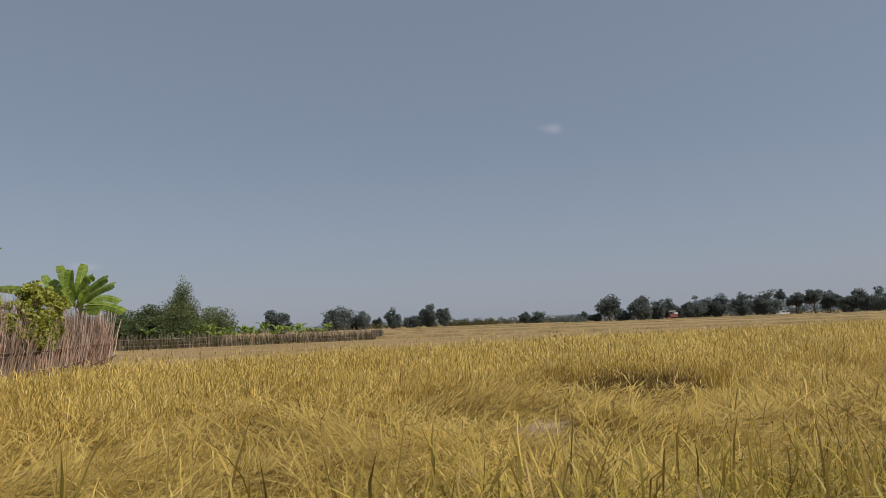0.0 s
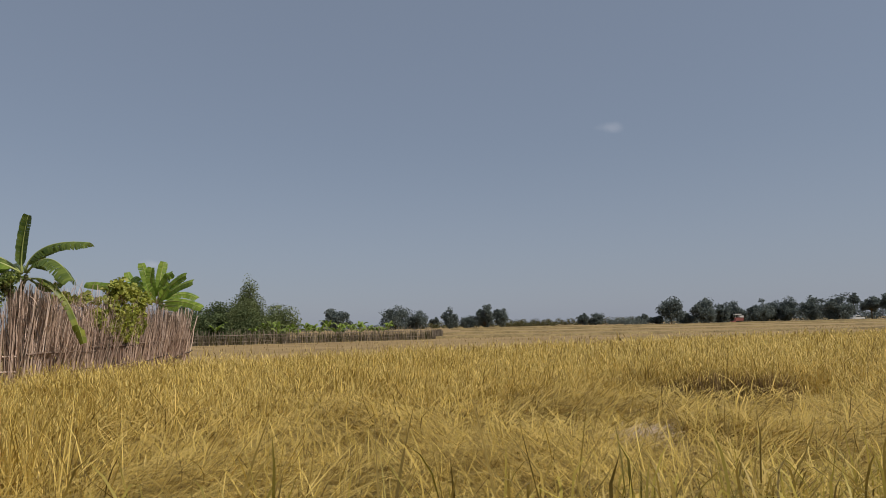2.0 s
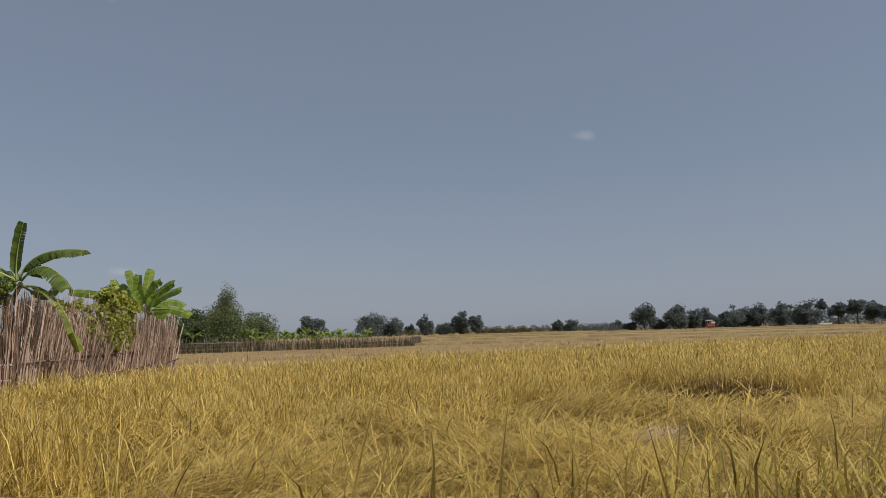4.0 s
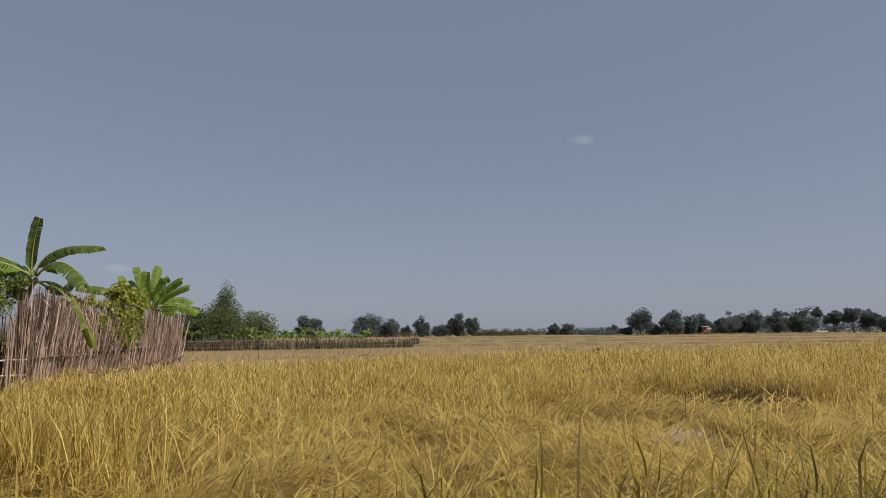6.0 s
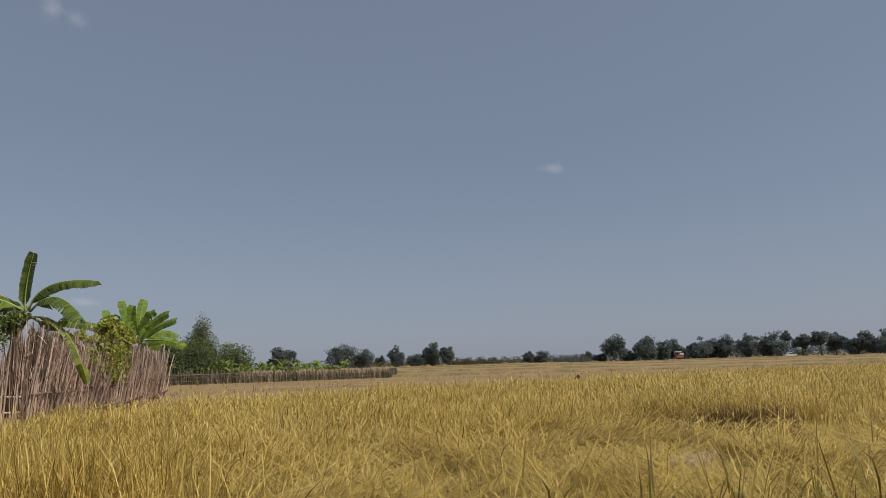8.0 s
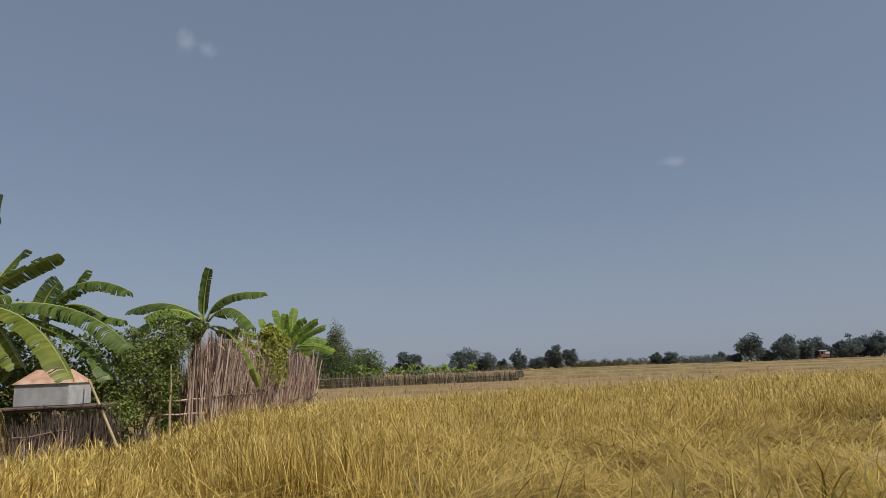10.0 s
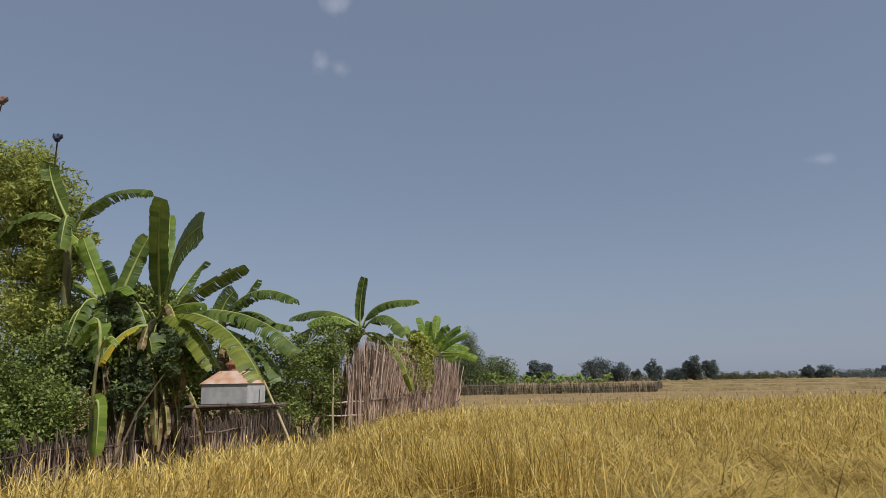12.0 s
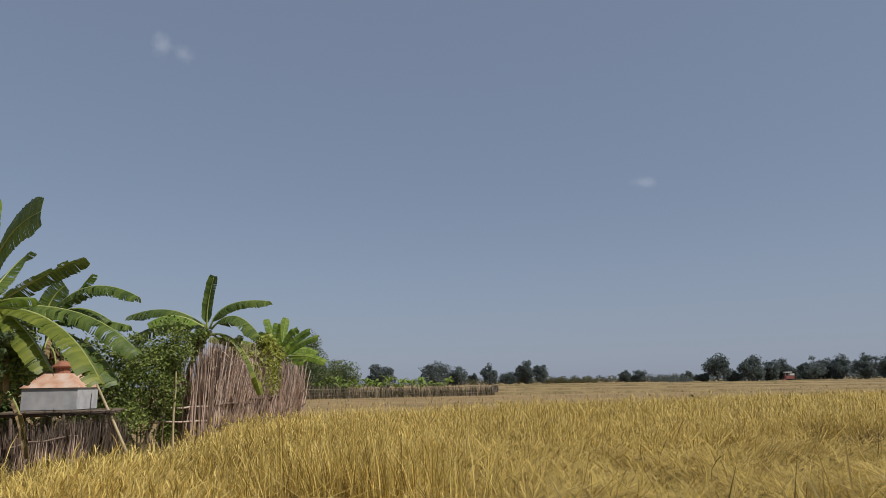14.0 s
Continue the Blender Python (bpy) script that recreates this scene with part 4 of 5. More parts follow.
banana_leaf(plant, (-10.31, 8.16, 2.38), (-10.53, 7.91, 2.20), (-10.35, 7.77, 1.90), 0.092, 93, M_yellow_leaf, 0.5, 0.9, label="yellowing leaf")
sheaths(plant, (-10.25, 8.3, 2.2), 9, 52)

plant = thing("banana_plant", (-12.3, 13.1, 0), "banana plant with drooping torn leaves among the bushes", "banana plant")
banana_stem(plant, (-12.4, 13.3, 0), (-12.3, 13.1, 2.85), 0.12)
banana_leaf(plant, (-12.40, 13.00, 2.75), (-11.50, 12.90, 3.57), (-10.22, 12.70, 3.20), 0.24, 61, M_banana, 0.6, 0.8)
banana_leaf(plant, (-12.40, 13.00, 2.73), (-11.85, 13.20, 3.13), (-11.11, 13.30, 2.78), 0.24, 62, M_banana, 0.6, 0.9)
banana_leaf(plant, (-12.40, 13.10, 2.70), (-11.78, 13.40, 2.88), (-10.82, 13.60, 2.69), 0.22, 63, M_banana, 0.6, 0.8)
banana_leaf(plant, (-12.40, 13.10, 2.78), (-12.01, 13.30, 3.31), (-11.64, 13.40, 3.83), 0.20, 64, M_banana_light, 0.4, 0.3)
banana_leaf(plant, (-12.42, 13.00, 2.75), (-12.29, 13.00, 3.25), (-12.00, 13.00, 3.53), 0.18, 65, M_banana, 0.3, 0.3, (0.5, -0.85, 0.1))
banana_leaf(plant, (-12.40, 13.10, 2.75), (-12.9, 13.6, 3.3), (-13.8, 14.0, 3.0), 0.26, 66, M_banana, 0.6, 0.8)
sheaths(plant, (-12.3, 13.1, 2.5), 4, 66)

plant = thing("banana_plant", (-10.79, 7.93, 0), "banana plant with broken leaves and a green fruit bunch", "banana plant")
banana_stem(plant, (-10.82, 8.00, 0), (-10.79, 7.87, 2.55), 0.1)
banana_leaf(plant, (-10.84, 7.83, 2.52), (-10.99, 7.60, 3.09), (-11.22, 7.53, 3.66), 0.114, 71, M_banana_light, 0.1, 0.4, (0.5, -0.85, 0.1))
banana_leaf(plant, (-10.86, 7.83, 2.52), (-11.35, 7.60, 3.74), (-11.90, 7.53, 3.74), 0.121, 72, M_banana_light, 0.2, 0.9)
banana_leaf(plant, (-10.84, 7.87, 2.52), (-11.05, 7.93, 3.03), (-11.27, 8.00, 3.35), 0.134, 73, M_banana, 0.3, 0.4, (0.5, -0.85, 0.1))
banana_leaf(plant, (-10.83, 7.87, 2.52), (-10.71, 8.07, 3.26), (-10.50, 8.14, 3.75), 0.127, 50, M_banana, 0.3, 0.4, (0.5, -0.85, 0.1))
banana_leaf(plant, (-10.84, 7.80, 2.52), (-11.07, 7.40, 2.59), (-11.11, 7.26, 2.15), 0.147, 75, M_banana_light, 0.6, 0.8)
banana_leaf(plant, (-10.89, 7.87, 2.52), (-12.10, 8.07, 3.24), (-12.47, 8.20, 2.74), 0.161, 74, M_banana, 0.5, 0.8)
banana_leaf(plant, (-10.82, 7.80, 2.52), (-10.36, 7.47, 2.88), (-10.01, 7.33, 2.69), 0.147, 76, M_banana_light, 0.3, 0.6)
banana_leaf(plant, (-10.82, 7.80, 2.49), (-10.54, 7.40, 2.45), (-10.62, 7.20, 1.73), 0.147, 78, M_banana, 0.5, 0.8)
sheaths(plant, (-10.79, 7.87, 2.25), 9, 77)

plant = thing("banana_plant", (-11.73, 7.85, 0), "tall banana plant rising behind the leafy tree", "banana plant")
banana_stem(plant, (-11.79, 7.92, 0), (-11.70, 7.79, 3.94), 0.1)
banana_leaf(plant, (-11.70, 7.79, 3.88), (-11.00, 7.67, 4.41), (-9.98, 7.49, 4.31), 0.146, 81, M_banana, 0.9, 0.8)
banana_leaf(plant, (-11.70, 7.79, 3.88), (-12.09, 7.67, 4.67), (-12.09, 7.61, 5.01), 0.122, 82, M_banana, 0.5, 0.3, (0.4, -0.85, 0.2))
banana_leaf(plant, (-11.70, 7.79, 3.88), (-12.40, 7.67, 4.30), (-13.01, 7.55, 3.69), 0.165, 83, M_banana, 0.6, 0.7)
banana_leaf(plant, (-11.70, 7.73, 3.88), (-11.36, 7.31, 4.06), (-11.12, 7.00, 3.39), 0.152, 84, M_banana, 0.7, 0.9)


def fruit_bunch(parent, at):
    """A stalk with tiers of curved fingers."""
    x, y, z = at
    v, f = tube([(x, y, z + 0.25), (x + 0.02, y - 0.02, z), (x, y - 0.03, z - 0.6)], [0.03, 0.028, 0.015], 6)
    bunch = part("fruit_bunch", mesh_data("stalk", v, f, M_stem, True), parent, "hanging bunch of green bananas")
    for tier in range(6):
        pieces = []
        for k in range(9):
            a = 2 * math.pi * k / 9 + tier
            d = Vector((math.cos(a), math.sin(a), 0))
            c = Vector((x, y, z - 0.05 - tier * 0.085))
            pieces.append(tube([c + d * 0.03, c + d * 0.1 + Vector((0, 0, 0.0)), c + d * 0.15 + Vector((0, 0, 0.06)), c + d * 0.155 + Vector((0, 0, 0.11))], [0.012, 0.02, 0.02, 0.006], 5))
        v, f = merged(pieces)
        part("banana_hand", mesh_data("banana_hand", v, f, M_fruit, True), bunch)


rb = random.Random(60)
for k in range(12):
    ang = rb.uniform(-2.6, 0.2)
    root = Vector(rb.choice(((-10.3, 8.2, 2.35), (-10.9, 7.8, 2.4), (-10.3, 8.2, 2.2), (-10.7, 8.6, 2.0))))
    way = Vector((math.cos(ang), math.sin(ang), 0))
    reach = rb.uniform(0.6, 1.1)
    banana_leaf(big_plant, root, root + way * reach * 0.55 + Vector((0, 0, rb.uniform(-0.1, 0.5))), root + way * reach + Vector((0, 0, rb.uniform(-1.1, -0.4))), (0.08 if k % 3 == 2 else rb.uniform(0.14, 0.2)), 500 + k, M_dead_leaf if k % 3 == 2 else M_banana, 0.7, 0.8)
for k in range(10):
    top = Vector((-10.2 + rb.uniform(-0.25, 0.2), 8.1 + rb.uniform(-0.5, 0.4), rb.uniform(1.3, 2.0)))
    foot = Vector((top.x + rb.uniform(0.15, 0.6), top.y + rb.uniform(-0.5, 0.3), rb.uniform(0.15, 0.6)))
    banana_leaf(big_plant, top, top.lerp(foot, 0.45) + Vector((0.12, -0.05, 0.15)), foot, rb.uniform(0.04, 0.07), 540 + k, M_dead_leaf, 1.0, 0.9, label="dry brown hanging leaf")
fruit_bunch(big_plant, (-9.75, 8.1, 1.95))
sucker = thing("banana_sucker", (-9.77, 6.42, 0), "slim young banana sucker with a folded leaf before the low fence", "banana plant")
banana_stem(sucker, (-9.77, 6.42, 0), (-9.71, 6.38, 1.77), 0.034)
banana_leaf(sucker, (-9.71, 6.38, 1.74), (-9.76, 6.38, 2.35), (-10.16, 6.41, 1.92), 0.122, 91, M_banana_light, 0.4, 0.9)
banana_leaf(sucker, (-9.71, 6.38, 1.74), (-9.58, 6.38, 2.03), (-9.40, 6.38, 1.89), 0.072, 92, M_banana_light, 0.2, 0.6)
banana_leaf(sucker, (-9.74, 6.38, 1.09), (-9.58, 6.31, 1.20), (-9.55, 6.27, 0.52), 0.086, 95, M_banana_light, 0.0, 0.4, (0.3, -0.9, 0.1))
banana_leaf(big_plant, (-9.99, 7.63, 2.25), (-10.25, 7.33, 2.12), (-10.39, 7.13, 1.65), 0.094, 94, M_yellow_leaf, 0.6, 0.9, label="yellowing leaf")


# ---------------------------------------------------------------- shrubs, vine and garden trees
def shrub(name, blobs, size, per, mat, seed, label, category, stems=5, slim=0.55):
    """Leafy shrub: blobs of (centre, radius, clump count), with bare stems inside."""
    g = np.random.default_rng(seed)
    base = np.array(blobs[0][0], float)
    ob = thing(name, (base[0], base[1], 0), label, category)
    pts, mids = [], []
    for c, rad, count in blobs:
        p, m = clumps(g, c, rad, count, per)
        pts.append(p)
        mids.append(m)
    pts, mids = np.concatenate(pts), np.concatenate(mids)
    pts = pts[pts[:, 2] > 0.03]
    part("leaves", foliage("leaves", pts, size, mat, g, 0.5, slim), ob, kind="stuff")
    pieces = []
    for i in range(stems):
        m = mids[g.integers(len(mids))]
        r0 = Vector((base[0] + g.normal(0, 0.15), base[1] + g.normal(0, 0.15), 0))
        top = Vector(m)
        pieces.append(tube([r0, r0.lerp(top, 0.5) + Vector((0, 0, 0.2)), top], [0.016, 0.012, 0.006], 5))
    v, f = merged(pieces)
    part("branchwork", mesh_data("branchwork", v, f, M_bark), ob)
    return ob


shrub("climbing_bush", [((-10.3, 13.4, 1.2), (0.8, 0.7, 1.15), 30), ((-9.9, 13.9, 2.15), (0.7, 0.55, 0.75), 22), ((-10.6, 12.9, 0.6), (0.6, 0.5, 0.6), 14), ((-10.7, 14.2, 1.9), (0.8, 0.6, 0.85), 16), ((-9.55, 14.5, 2.45), (0.5, 0.4, 0.3), 8), ((-10.2, 14.2, 0.9), (0.5, 0.5, 0.85), 18)],
      0.075, 150, M_bush, 101, "dark green leafy bush beside the stick fence", "bush", 9)
shrub("fence_vine", [((-9.58, 18.0, 1.75), (0.1, 0.5, 0.45), 12), ((-9.60, 18.9, 1.75), (0.1, 0.5, 0.75), 22), ((-9.68, 19.7, 1.7), (0.1, 0.55, 0.75), 24), ((-9.76, 20.5, 1.7), (0.1, 0.5, 0.7), 20), ((-9.86, 21.3, 1.85), (0.1, 0.35, 0.6), 12), ((-9.74, 19.5, 2.5), (0.2, 0.55, 0.42), 16), ((-9.85, 20.3, 2.5), (0.2, 0.6, 0.35), 12), ((-9.6, 17.6, 2.2), (0.15, 0.7, 0.16), 7), ((-9.95, 21.5, 2.35), (0.2, 0.7, 0.22), 9), ((-9.52, 16.4, 2.2), (0.15, 0.8, 0.1), 4)],
      0.13, 46, M_vine, 102, "yellow-green creeper climbing over the stick fence", "vine", 8, 0.8)
shrub("garden_bush", [((-10.87, 6.61, 1.05), (0.86, 0.46, 0.66), 40), ((-11.93, 7.01, 1.38), (0.99, 0.53, 0.99), 40), ((-11.27, 7.27, 1.77), (0.66, 0.40, 0.59), 26), ((-11.6, 5.4, 0.5), (0.9, 0.6, 0.5), 22), ((-11.2, 7.0, 0.5), (0.5, 0.7, 0.5), 16)],
      0.066, 130, M_bush, 103, "dense dark green bush at the garden edge", "bush", 9)
shrub("garden_bush", [((-11.10, 6.23, 0.77), (0.58, 0.29, 0.43), 18), ((-10.52, 6.41, 0.70), (0.36, 0.22, 0.32), 10), ((-11.89, 6.45, 1.02), (0.72, 0.36, 0.65), 20), ((-10.6, 5.6, 0.45), (0.5, 0.5, 0.4), 12)],
      0.072, 90, M_bush, 107, "low dark green bush before the slanting fence", "bush", 5)
shrub("garden_bush", [((-14.2, 13.8, 1.4), (1.7, 0.7, 1.4), 50), ((-12.0, 14.3, 1.3), (1.5, 0.7, 1.3), 44), ((-16.8, 14.2, 2.2), (2.2, 0.8, 2.2), 60), ((-13.6, 12.9, 2.5), (1.2, 0.5, 0.8), 22), ((-19.5, 13.0, 1.6), (1.8, 0.8, 1.6), 44)],
      0.11, 130, M_bush, 104, "shady green undergrowth behind the banana plants", "bush", 9)


shrub("garden_bush", [((-10.43, 8.41, 2.47), (0.51, 0.27, 0.51), 26), ((-10.91, 8.41, 2.74), (0.48, 0.27, 0.34), 16), ((-10.37, 7.80, 1.52), (0.41, 0.24, 0.48), 20), ((-9.69, 8.07, 1.72), (0.41, 0.20, 0.61), 20), ((-11.25, 7.93, 1.79), (0.54, 0.27, 0.61), 22), ((-11.2, 8.6, 0.6), (0.6, 0.6, 0.6), 18)],
      0.082, 110, M_bush, 105, "tangled leafy shrub between the banana stems", "bush", 9)
shrub("climbing_bush", [((-10.03, 7.46, 1.38), (0.34, 0.17, 0.54), 16), ((-10.50, 7.46, 2.47), (0.37, 0.20, 0.41), 14), ((-10.84, 7.32, 1.86), (0.41, 0.20, 0.48), 14), ((-9.48, 7.53, 1.86), (0.24, 0.17, 0.41), 9)],
      0.088, 62, M_mid_leaf, 106, "loose green climber over the banana stems", "bush", 6)


def tree(name, x, y, h, w, seed, mat, leaf, clump_count, per, label, category="tree", group="", crown=0.68, lobes=3, tall=1.0, cone=False, slim=0.55):
    """Tapered trunk, limbs, and a crown of many small leaves on uneven lobes."""
    r = random.Random(seed)
    g = np.random.default_rng(seed)
    ob = thing(name, (x, y, 0), label, category, group)
    fork = h * (1 - crown) * 1.15
    bend = Vector((r.uniform(-0.04, 0.04) * h, r.uniform(-0.04, 0.04) * h, 0))
    rad = 0.022 * h + 0.03
    v, f = tube([Vector((x, y, -0.1)), Vector((x, y, fork * 0.5)) + bend * 0.6, Vector((x, y, fork)) + bend, Vector((x, y, h * 0.8)) + bend * 0.5], [rad * 1.3, rad, rad * 0.8, rad * 0.25], 7)
    pieces = [(v, f)]
    pts = []
    for k in range(lobes):
        a = 6.283 * k / lobes + r.uniform(-0.5, 0.5)
        off = (0.0 if k == 0 else r.uniform(0.18, 0.3)) * w
        top = h * (1 - crown * (0.52 if k == 0 else r.uniform(0.5, 0.72)))
        c = (x + off * math.cos(a), y + off * math.sin(a), top)
        rr = (w * (0.36 if k == 0 else r.uniform(0.24, 0.33)), w * 0.33, (h * crown * (0.47 if k == 0 else 0.33)))
        p, mids = clumps(g, c, rr, clump_count // lobes, per, tall)
        pts.append(p)
        for m in mids[:4]:
            s = Vector((x, y, fork * r.uniform(0.8, 1.1))) + bend
            pieces.append(tube([s, s.lerp(Vector(m), 0.55) + Vector((0, 0, 0.03 * h)), Vector(m)], [rad * 0.5, rad * 0.3, rad * 0.1], 5))
    v, f = merged(pieces)
    part("trunk", mesh_data("trunk", v, f, M_bark), ob)
    pts = np.concatenate(pts)
    # bring the crown to its full height and width
    lo, hi = np.percentile(pts, 0.5, axis=0), np.percentile(pts, 99.5, axis=0)
    mid = (lo + hi) / 2
    goal_lo = np.array((x - w / 2, y - w / 2, h * (1 - crown)))
    goal_hi = np.array((x + w / 2, y + w / 2, h))
    pts = (goal_lo + goal_hi) / 2 + (pts - mid) * (goal_hi - goal_lo) / (hi - lo)
    if cone:
        k = np.clip((h - pts[:, 2]) / (h * crown), 0.16, 1) ** 0.62
        pts[:, :2] = np.array((x, y)) + (pts[:, :2] - np.array((x, y))) * k[:, None]
    pts = pts[pts[:, 2] > 0.05]
    part("crown", foliage("crown", pts, leaf, mat, g, 0.5, slim), ob, kind="stuff")
    return ob


shrub("leafy_tree", [((-13.50, 8.22, 4.97), (1.04, 0.67, 0.92), 50), ((-12.64, 8.10, 4.36), (0.79, 0.55, 0.79), 40), ((-12.15, 7.98, 3.57), (0.67, 0.49, 0.73), 34), ((-13.31, 8.10, 3.33), (1.40, 0.55, 1.10), 50), ((-12.03, 7.85, 2.41), (0.92, 0.43, 0.85), 34), ((-13.2, 8.0, 1.2), (1.2, 0.7, 1.2), 30)],
      0.104, 190, M_feather, 201, "yellow-green fine-leaved tree at the garden edge", "tree", 26, 0.3)
# far garden: conical tree, bushy trees and low banana plants
tree("pointed_tree", -21.2, 71.5, 6.1, 6.4, 211, M_soft_leaf, 0.17, 190, 150, "tall pointed feathery green tree in the far garden", crown=0.96, lobes=3, tall=1.4, cone=True)
tree("garden_tree", -19.2, 76.0, 3.9, 4.6, 212, M_soft_leaf, 0.24, 80, 120, "rounded dark green garden tree behind the stakes", group="trees of the far garden", crown=0.85)
tree("garden_tree", -22.8, 74.0, 4.3, 4.4, 213, M_mid_leaf, 0.24, 80, 120, "rounded dark green garden tree behind the stakes", group="trees of the far garden", crown=0.9)
tree("garden_tree", -26.3, 74.5, 4.3, 4.8, 214, M_mid_leaf, 0.24, 80, 120, "rounded dark green garden tree behind the stakes", group="trees of the far garden", crown=0.9)
tree("garden_tree", -29.5, 76.0, 4.2, 5.0, 215, M_mid_leaf, 0.24, 80, 120, "rounded dark green garden tree behind the stakes", group="trees of the far garden", crown=0.9)
tree("garden_tree", -24.6, 69.6, 3.0, 3.6, 216, M_mid_leaf, 0.24, 80, 120, "low leafy green shrub tree by the stake fence", group="trees of the far garden", crown=0.95)
tree("garden_tree", -21.4, 70.2, 3.2, 3.6, 217, M_mid_leaf, 0.24, 80, 120, "low leafy green shrub tree by the stake fence", group="trees of the far garden", crown=0.95)


def small_banana(x, y, h, seed):
    r = random.Random(seed)
    p = thing("banana_plant", (x, y, 0), "low light green banana plant behind the far fence", "banana plant", "banana plants of the far garden")
    banana_stem(p, (x, y, 0), (x, y, h * 0.55), 0.07)
    for i in range(6):
        a = 6.283 * i / 6 + r.uniform(-0.4, 0.4)
        reach = r.uniform(0.45, 0.9)
        d = Vector((math.cos(a), math.sin(a), 0))
        c = Vector((x, y, h * 0.55))
        banana_leaf(p, c, c + d * reach * 0.5 + Vector((0, 0, h * r.uniform(0.3, 0.42))), c + d * reach * 1.1 + Vector((0, 0, h * r.uniform(0.1, 0.45))), 0.14, seed * 10 + i, M_banana_light if i % 3 else M_banana, 0.5, 0.5)


rs = random.Random(77)
for i in range(34):
    bx = -24.0 + 17.0 * i / 33 + rs.uniform(-0.2, 0.2)
    small_banana(bx, 71.6 + 0.33 * (bx + 12) + rs.uniform(0, 3.5), rs.uniform(1.7, 2.5) - 0.012 * i, 300 + i)

# ---------------------------------------------------------------- distant trees
FAR = ("dark rounded tree on the far edge of the fields", "tree", "trees along the horizon")


# horizon crowns carry the air's haze in their leaf colour
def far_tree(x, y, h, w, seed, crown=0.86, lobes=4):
    tree("field_tree", x, y, h, w * 0.92, seed, M_hazed_leaf, 0.028 * h + 0.32, 60, 84, *FAR, crown=min(0.95, crown + 0.07) if crown > 0.65 else crown, lobes=lobes, slim=0.95)


for i, (fx, fy, fh, fw, fc, fl) in enumerate((
        (-29.3, 176.9, 6.0, 7.0, 0.85, 4), (-25.5, 318, 10.4, 14.0, 0.9, 5), (-16.0, 323, 8.4, 11.5, 0.9, 4), (-9.8, 419, 6.4, 6.4, 0.86, 4),
        (-0.3, 349, 9.8, 9.0, 0.9, 4), (9.9, 359, 6.0, 10.5, 0.92, 4), (17.0, 348, 11.0, 10.0, 0.88, 4), (25.2, 350, 9.0, 8.0, 0.82, 4),
        (70.2, 372, 6.0, 6.4, 0.9, 4), (78.1, 375, 6.0, 9.0, 0.9, 4), (97.5, 355, 4.8, 6.5, 0.86, 4), (89.7, 284, 10.4, 11.0, 0.75, 5),
        (101.1, 280, 9.6, 10.5, 0.93, 4), (111.4, 287, 7.8, 7.4, 0.9, 4), (119.3, 294, 8.3, 9.0, 0.9, 4), (124.8, 281, 8.7, 10.5, 0.93, 4),
        (83.9, 286, 3.2, 6.5, 0.95, 4), (95.0, 282, 4.0, 6.0, 0.95, 4), (134.0, 292, 8.0, 9.0, 0.92, 4), (138.9, 288, 9.4, 9.0, 0.9, 4),
        (141.6, 276, 9.0, 10.0, 0.93, 4), (145.0, 263, 9.5, 12.5, 0.93, 5), (164.9, 286, 10.6, 4.6, 0.35, 3), (164.7, 274, 8.6, 8.0, 0.65, 4),
        (164.9, 262, 9.2, 7.0, 0.55, 4), (175.2, 268, 8.7, 8.0, 0.7, 4), (175.6, 255, 8.7, 11.0, 0.85, 4), (182.8, 250, 9.0, 12.0, 0.85, 4), (194.0, 243, 9.3, 12.5, 0.85, 4))):
    far_tree(fx, fy, fh, fw, 401 + i, fc, fl)


def scrub(x0, y0, x1, y1, h, n, seed, mat=None):
    """A strip of scrub along the horizon."""
    g = np.random.default_rng(seed)
    t = g.random(n)
    k = g.integers(0, 40, n)
    hh = h * (0.35 + 0.65 * np.abs(np.sin(t * 37 + seed) * np.sin(t * 91 + 2)))
    pts = np.stack((x0 + (x1 - x0) * t + g.normal(0, 0.6, n), y0 + (y1 - y0) * t + g.normal(0, 2.0, n), hh * g.random(n) ** 0.7), 1)
    tagged(new("far_scrub", foliage("far_scrub", pts, 0.55, mat or M_hedge, g, 0.5, 0.85)), "strip of low dull green scrub along the horizon", "scrub", kind="stuff")


scrub(-30, 400, 60, 400, 4.2, 7000, 1)
scrub(30, 410, 110, 400, 4.6, 7000, 2)
scrub(85, 378, 100, 376, 4.2, 1500, 3, M_hazed_leaf)
scrub(75, 300, 135, 300, 3.6, 3600, 4, M_hazed_leaf)
scrub(98, 303, 230, 266, 7.0, 17000, 5, M_hazed_leaf)
scrub(-120, 420, -25, 400, 3.5, 4500, 6, M_hazed_leaf)
scrub(-60, 900, 330, 900, 9, 9000, 7, M_hazed_leaf)


